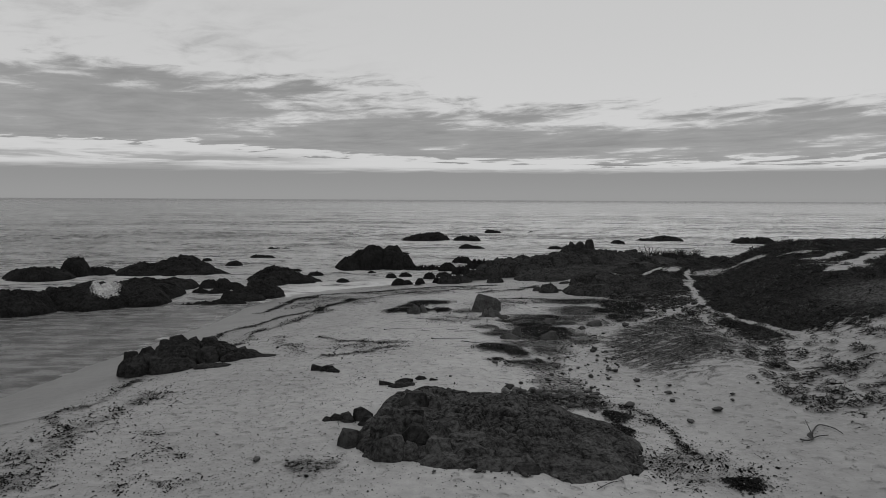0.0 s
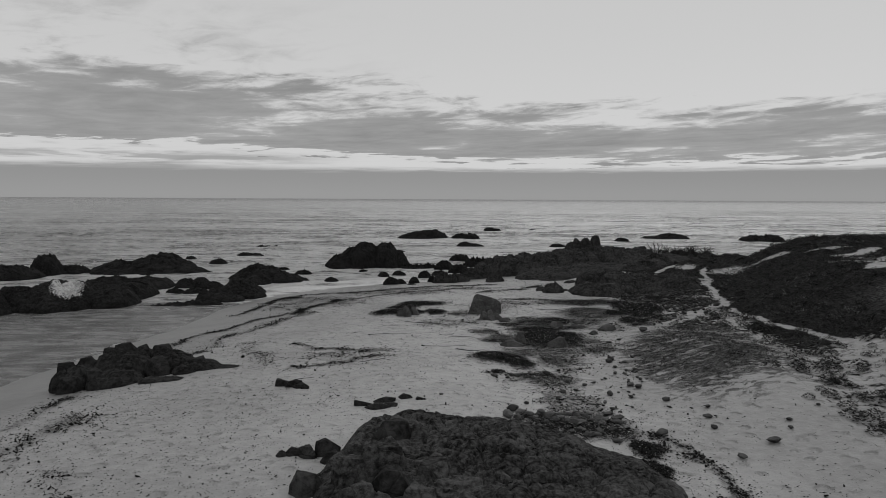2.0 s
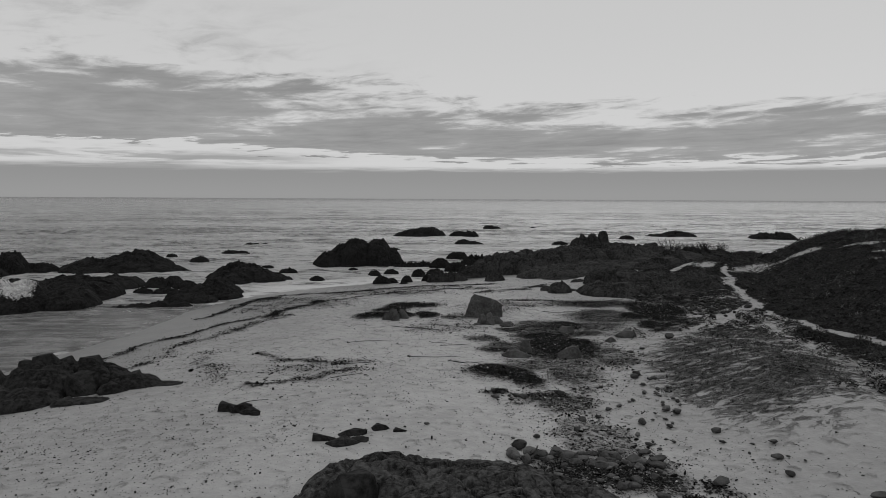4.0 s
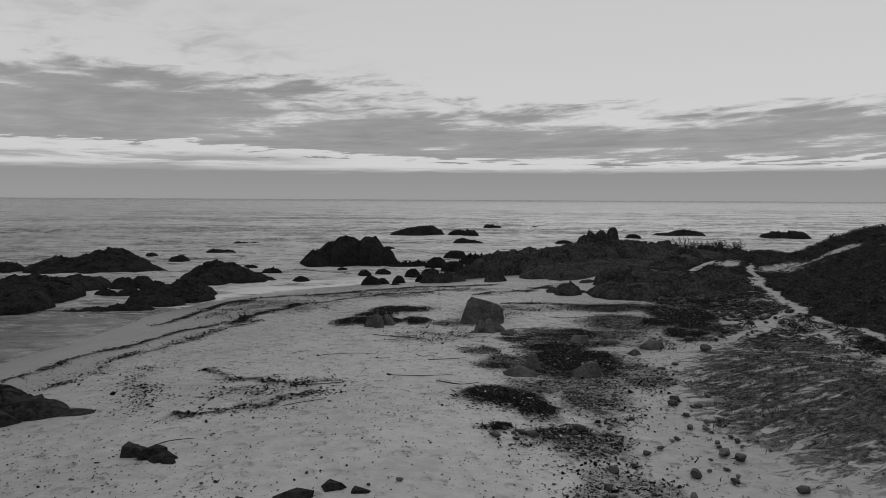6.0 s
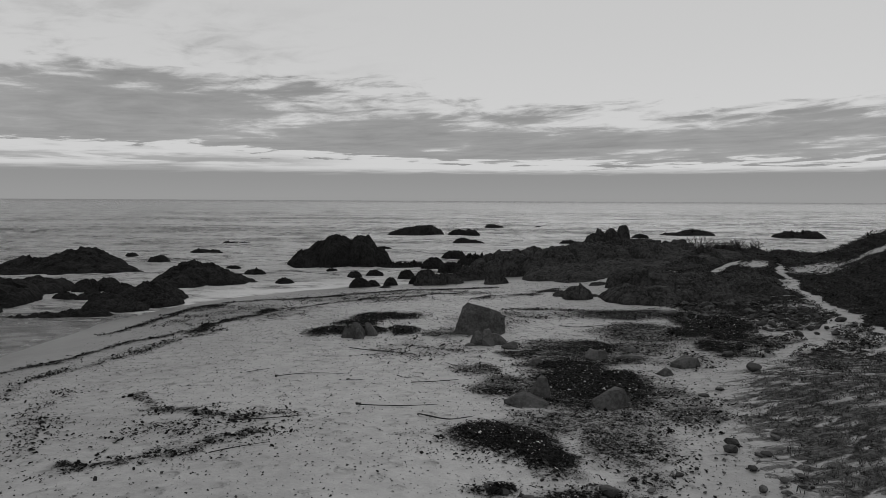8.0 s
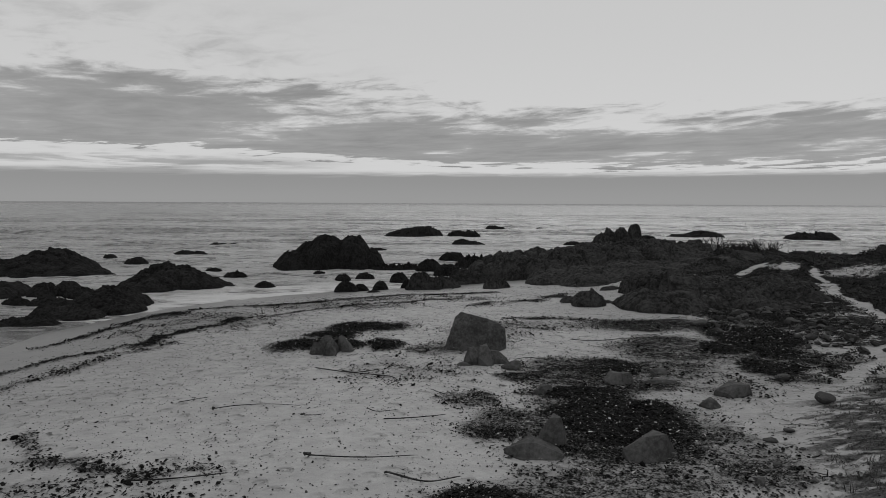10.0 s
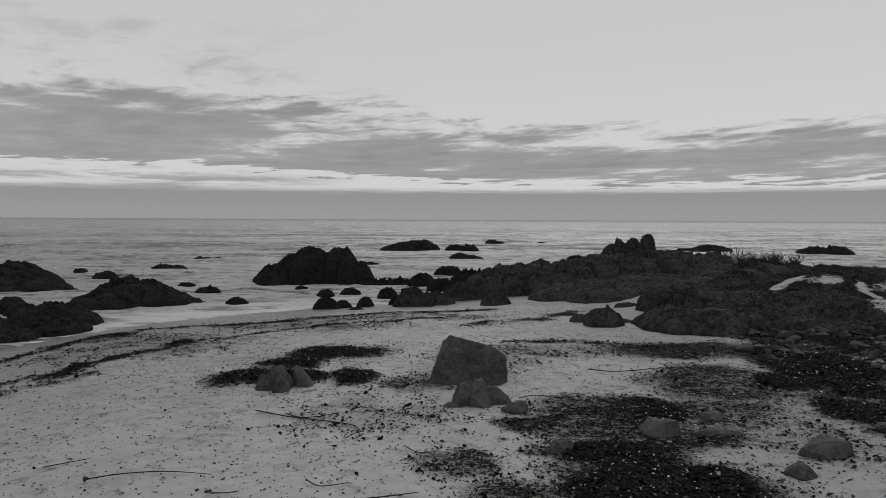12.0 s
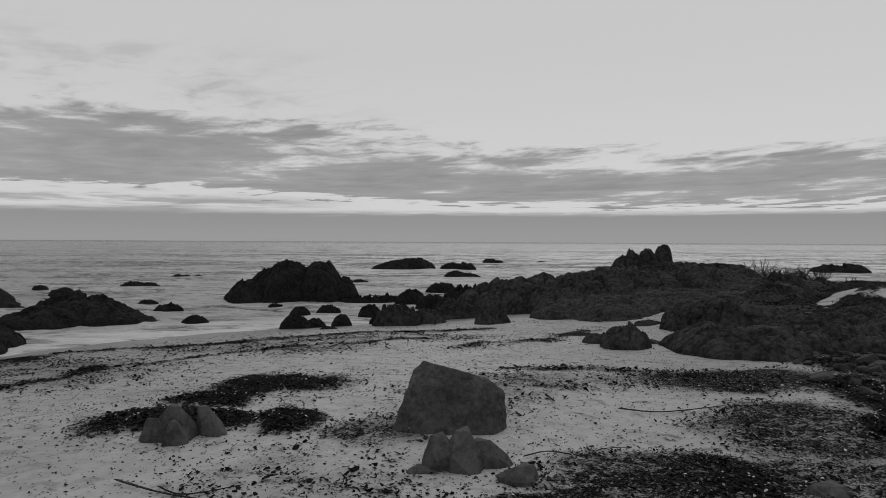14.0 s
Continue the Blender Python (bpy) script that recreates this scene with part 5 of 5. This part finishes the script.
def dead_shrub(seed):
    """Bare branching stalks."""
    r = random.Random(seed)
    verts, faces = [], []

    def limb(p, d, long, thick, depth):
        q = p + d * long
        side = d.orthogonal().normalized()
        other = d.cross(side)
        i = len(verts)
        for c, t in ((p, thick), (q, thick * 0.6)):
            for k in range(3):
                a = 2.1 * k
                verts.append(c + (side * math.cos(a) + other * math.sin(a)) * t)
        for k in range(3):
            a, b = i + k, i + (k + 1) % 3
            faces.append((a, b, b + 3))
            faces.append((a, b + 3, a + 3))
        if depth:
            for _ in range(r.choice((2, 3))):
                limb(p + d * long * r.uniform(0.5, 1), (d + Vector((r.gauss(0, 0.5), r.gauss(0, 0.5), r.gauss(0.1, 0.3)))).normalized(), long * r.uniform(0.5, 0.8), thick * 0.6, depth - 1)

    for _ in range(6):
        limb(Vector((r.gauss(0, 0.2), r.gauss(0, 0.2), -0.1)), Vector((r.gauss(0, 0.35), r.gauss(0, 0.35), 1)).normalized(), r.uniform(0.35, 0.7), 0.035, 3)
    return mesh_from("dead_shrub", np.array([tuple(v) for v in verts]), np.array(faces), False)


DEAD = [dead_shrub(650 + i) for i in range(4)]
for i, me in enumerate(DEAD):
    me.materials.append(STALK if i == 0 else LEAF)
for i in range(26):
    x, y = 27.5 + 0.48 * i + rnd.gauss(0, 0.5), 92.5 + 0.5 * i + rnd.gauss(0, 1.0)
    s = rnd.uniform(1.1, 2.0)
    ob = tagged(new("dead_shrub", DEAD[0] if i in (1, 2, 3) else rnd.choice(DEAD[1:])), "bare branching dead shrub on the rocky point", "shrub", "dead shrubs on the point")
    ob.location, ob.scale, ob.rotation_euler = (x, y, float(height(x, y)) + 0.1), (s, s, s), (0, 0, rnd.uniform(0, 6.3))

# driftwood
for pts, r in (([(5.97, 26.6), (6.0, 26.1), (6.03, 25.7)], 0.03), ([(12.74, 54.7), (13.0, 55.05), (13.28, 55.3)], 0.04)):
    tube("stick", "bleached pale stick lying on the weed", pts, r, STALK, "stick", 0.0, "sticks")
tube("stick", "dark bare stick lying on the sand", [(6.03, 56.9), (6.1, 56.5), (6.14, 56.2)], 0.04, KELP, "stick", 0.0, "sticks")
ob = tagged(new("shell", stone_mesh("shell", 640, SCRAP, 0.5)), "single white shell lying in the black weed", "shell")
ob.location, ob.scale = (-2.47, 59.7, float(height(-2.47, 59.7)) + 0.1), (0.2, 0.16, 0.2)

root = tube("driftwood", "twisted grey driftwood root half buried in dune sand", [(13.0, 23.6), (13.4, 24.1), (13.9, 24.6), (14.2, 24.2), (14.2, 23.6)], 0.05, WOOD, "driftwood", 0.1)
for pts, r in (([(12.6, 23.5), (12.8, 23.3), (13.3, 23.6), (13.7, 23.6)], 0.05),):
    arm = tube("root_arm", "bare twisted arm of the root", pts, r, WOOD, "")
    arm.parent = root

# uncountable litter and plants
R = random.Random(91)
SCRAPS = [flake(R, R.uniform(0.9, 1.8)) for _ in range(10)]
STRAPS = [strap(R) for _ in range(10)]


def litter_density(x, y):
    w = weed_at(x, y)
    clump = smooth(-0.2, 0.14, rough(x / 0.7, y / 0.7, 47, 4))
    even = 0.45 * smooth(0.4, 0.9, w)
    spread = weed_at(x, y, 1.0, 0.0)
    grit = smooth(0.3, 0.45, spread) * (1 - smooth(0.7, 0.85, spread))
    return np.clip(w * (even + (1 - even) * clump) * (0.6 + 0.4 * w) * (1 - 0.55 * grit), 0, 1)


x, y = places(701, (-17, 17, 17, 76), 420, litter_density)
tagged(strew("seaweed_litter", SCRAPS, KELP, x, y, np.random.RandomState(5).gamma(2.4, 0.014, len(x)) + 0.022, 702, 0.25, z=on_weed(x, y)), "drifts of dry black seaweed scraps on the sand", "seaweed", kind="stuff")
x, y = places(703, (-17, 17, 17, 76), 110, litter_density)
tagged(strew("kelp_straps", STRAPS, KELP, x, y, np.random.RandomState(6).gamma(3, 0.012, len(x)) + 0.025, 704, 0.25, 0.12, z=on_weed(x, y)), "curled dry kelp straps lying in heaps", "seaweed", kind="stuff")
x, y = places(705, (-17, 17, 17, 78), 130, lambda x, y: smooth(2.5, 6, inland(x, y)) * (0.11 + 0.1 * smooth(40, 48, y) + 0.14 * (1 - smooth(-6, 0, x)) * (1 - smooth(30, 40, y)) + 0.1 * smooth(-0.02, 0.3, rough(x / 3.5, y / 3.5, 49, 4)) + 0.6 * weed_at(x, y, 2.0) * smooth(-0.2, 0.2, rough(x / 0.8, y / 0.8, 48, 4))) * (1 - 0.35 * smooth(8, 13, x)))
tagged(strew("seaweed_crumbs", SCRAPS, KELP, x, y, np.random.RandomState(7).gamma(2.2, 0.008, len(x)) + 0.014, 706, 0.2, z=on_weed(x, y)), "scattered crumbs of dry seaweed over the beach", "seaweed", kind="stuff")
# tiny pale flecks added to look like glints on the black weed
x, y = places(707, (-6, 17, 20, 62), 15, lambda x, y: weed_at(x, y) ** 2)
tagged(strew("shell_scraps", SCRAPS, SCRAP, x, y, np.random.RandomState(8).gamma(3, 0.006, len(x)) + 0.018, 708, 1.2, z=on_weed(x, y)), "pale scraps standing in for glints on the drifted weed", "shells", kind="stuff")
x, y = places(709, (0, 17, 20, 62), 260, lambda x, y: smooth(0.25, 0.5, weed_at(x, y, 1.15, 0.0)) * (1 - 0.9 * smooth(0.75, 0.95, weed_at(x, y))) * smooth(-0.25, 0.15, rough(x / 1.4, y / 0.6, 50, 4)))
tagged(strew("shingle", SCRAPS, GRAVEL, x, y, np.random.RandomState(13).gamma(2.2, 0.006, len(x)) + 0.013, 710, 1.4, z=on_weed(x, y)), "fine grey shingle and shell grit among the weed", "shingle", kind="stuff")
R = random.Random(93)
LEAVES = [leaf_dome(R, 24, 0.42, 0.75, 0.15) for _ in range(8)]
BLADES = [tuft(R, 14, 0.3, 0.9, 0.03) for _ in range(8)]
x, y = places(711, (12, 48, 26, 108), 8, lambda x, y: smooth(0.35, 0.8, veg_at(x, y)) * (1 - 0.95 * grassy_at(x, y)) * np.where((x < 18.8) & (y < 49), 0.3, 1.0))
tagged(strew("ice_plant", LEAVES, LEAF, x, y, np.random.RandomState(9).gamma(5, 0.045, len(x)) + 0.08, 712), "dense dark mat of low succulent plants covering the dune", "plants", kind="stuff")
x, y = places(713, (8, 25, 28, 60), 34, lambda x, y: smooth(0.15, 0.7, veg_at(x, y) + 0.5 * rough(x / 1.2, y / 1.2, 53, 4)) * (1 - 0.8 * smooth(19, 23, x)))
tagged(strew("dune_grass", BLADES, GRASS, x, y, np.random.RandomState(10).gamma(4, 0.03, len(x)) + 0.06, 714), "matted dry grass on the low sandy mound", "grass", kind="stuff")
x, y = places(715, (20, 48, 32, 80), 5, lambda x, y: smooth(0.05, 0.3, rough(x / 3.2, y / 3.2, 57, 4) + 0.12 * smooth(64, 70, y)) * smooth(0.05, 0.3, veg_at(x, y)))
tagged(strew("dry_dune_grass", BLADES, GRASS, x, y, np.random.RandomState(11).gamma(5, 0.045, len(x)) + 0.1, 716), "pale dry grass growing through the dark dune plants", "grass", kind="stuff")
R = random.Random(95)
TWIGS = [strap(R, 4, 1.4, 0.03) for _ in range(6)]
x, y = places(717, (4, 20, 18, 50), 1.6, lambda x, y: 0.25 + 0.75 * smooth(0.0, 0.25, rough(x / 2, y / 2, 59, 4)))
tagged(strew("driftwood_twigs", TWIGS, KELP, x, y, np.random.RandomState(12).gamma(3, 0.05, len(x)) + 0.08, 718, 0.1, 0.1), "thin dark twigs strewn over the dune sand", "twigs", kind="stuff")
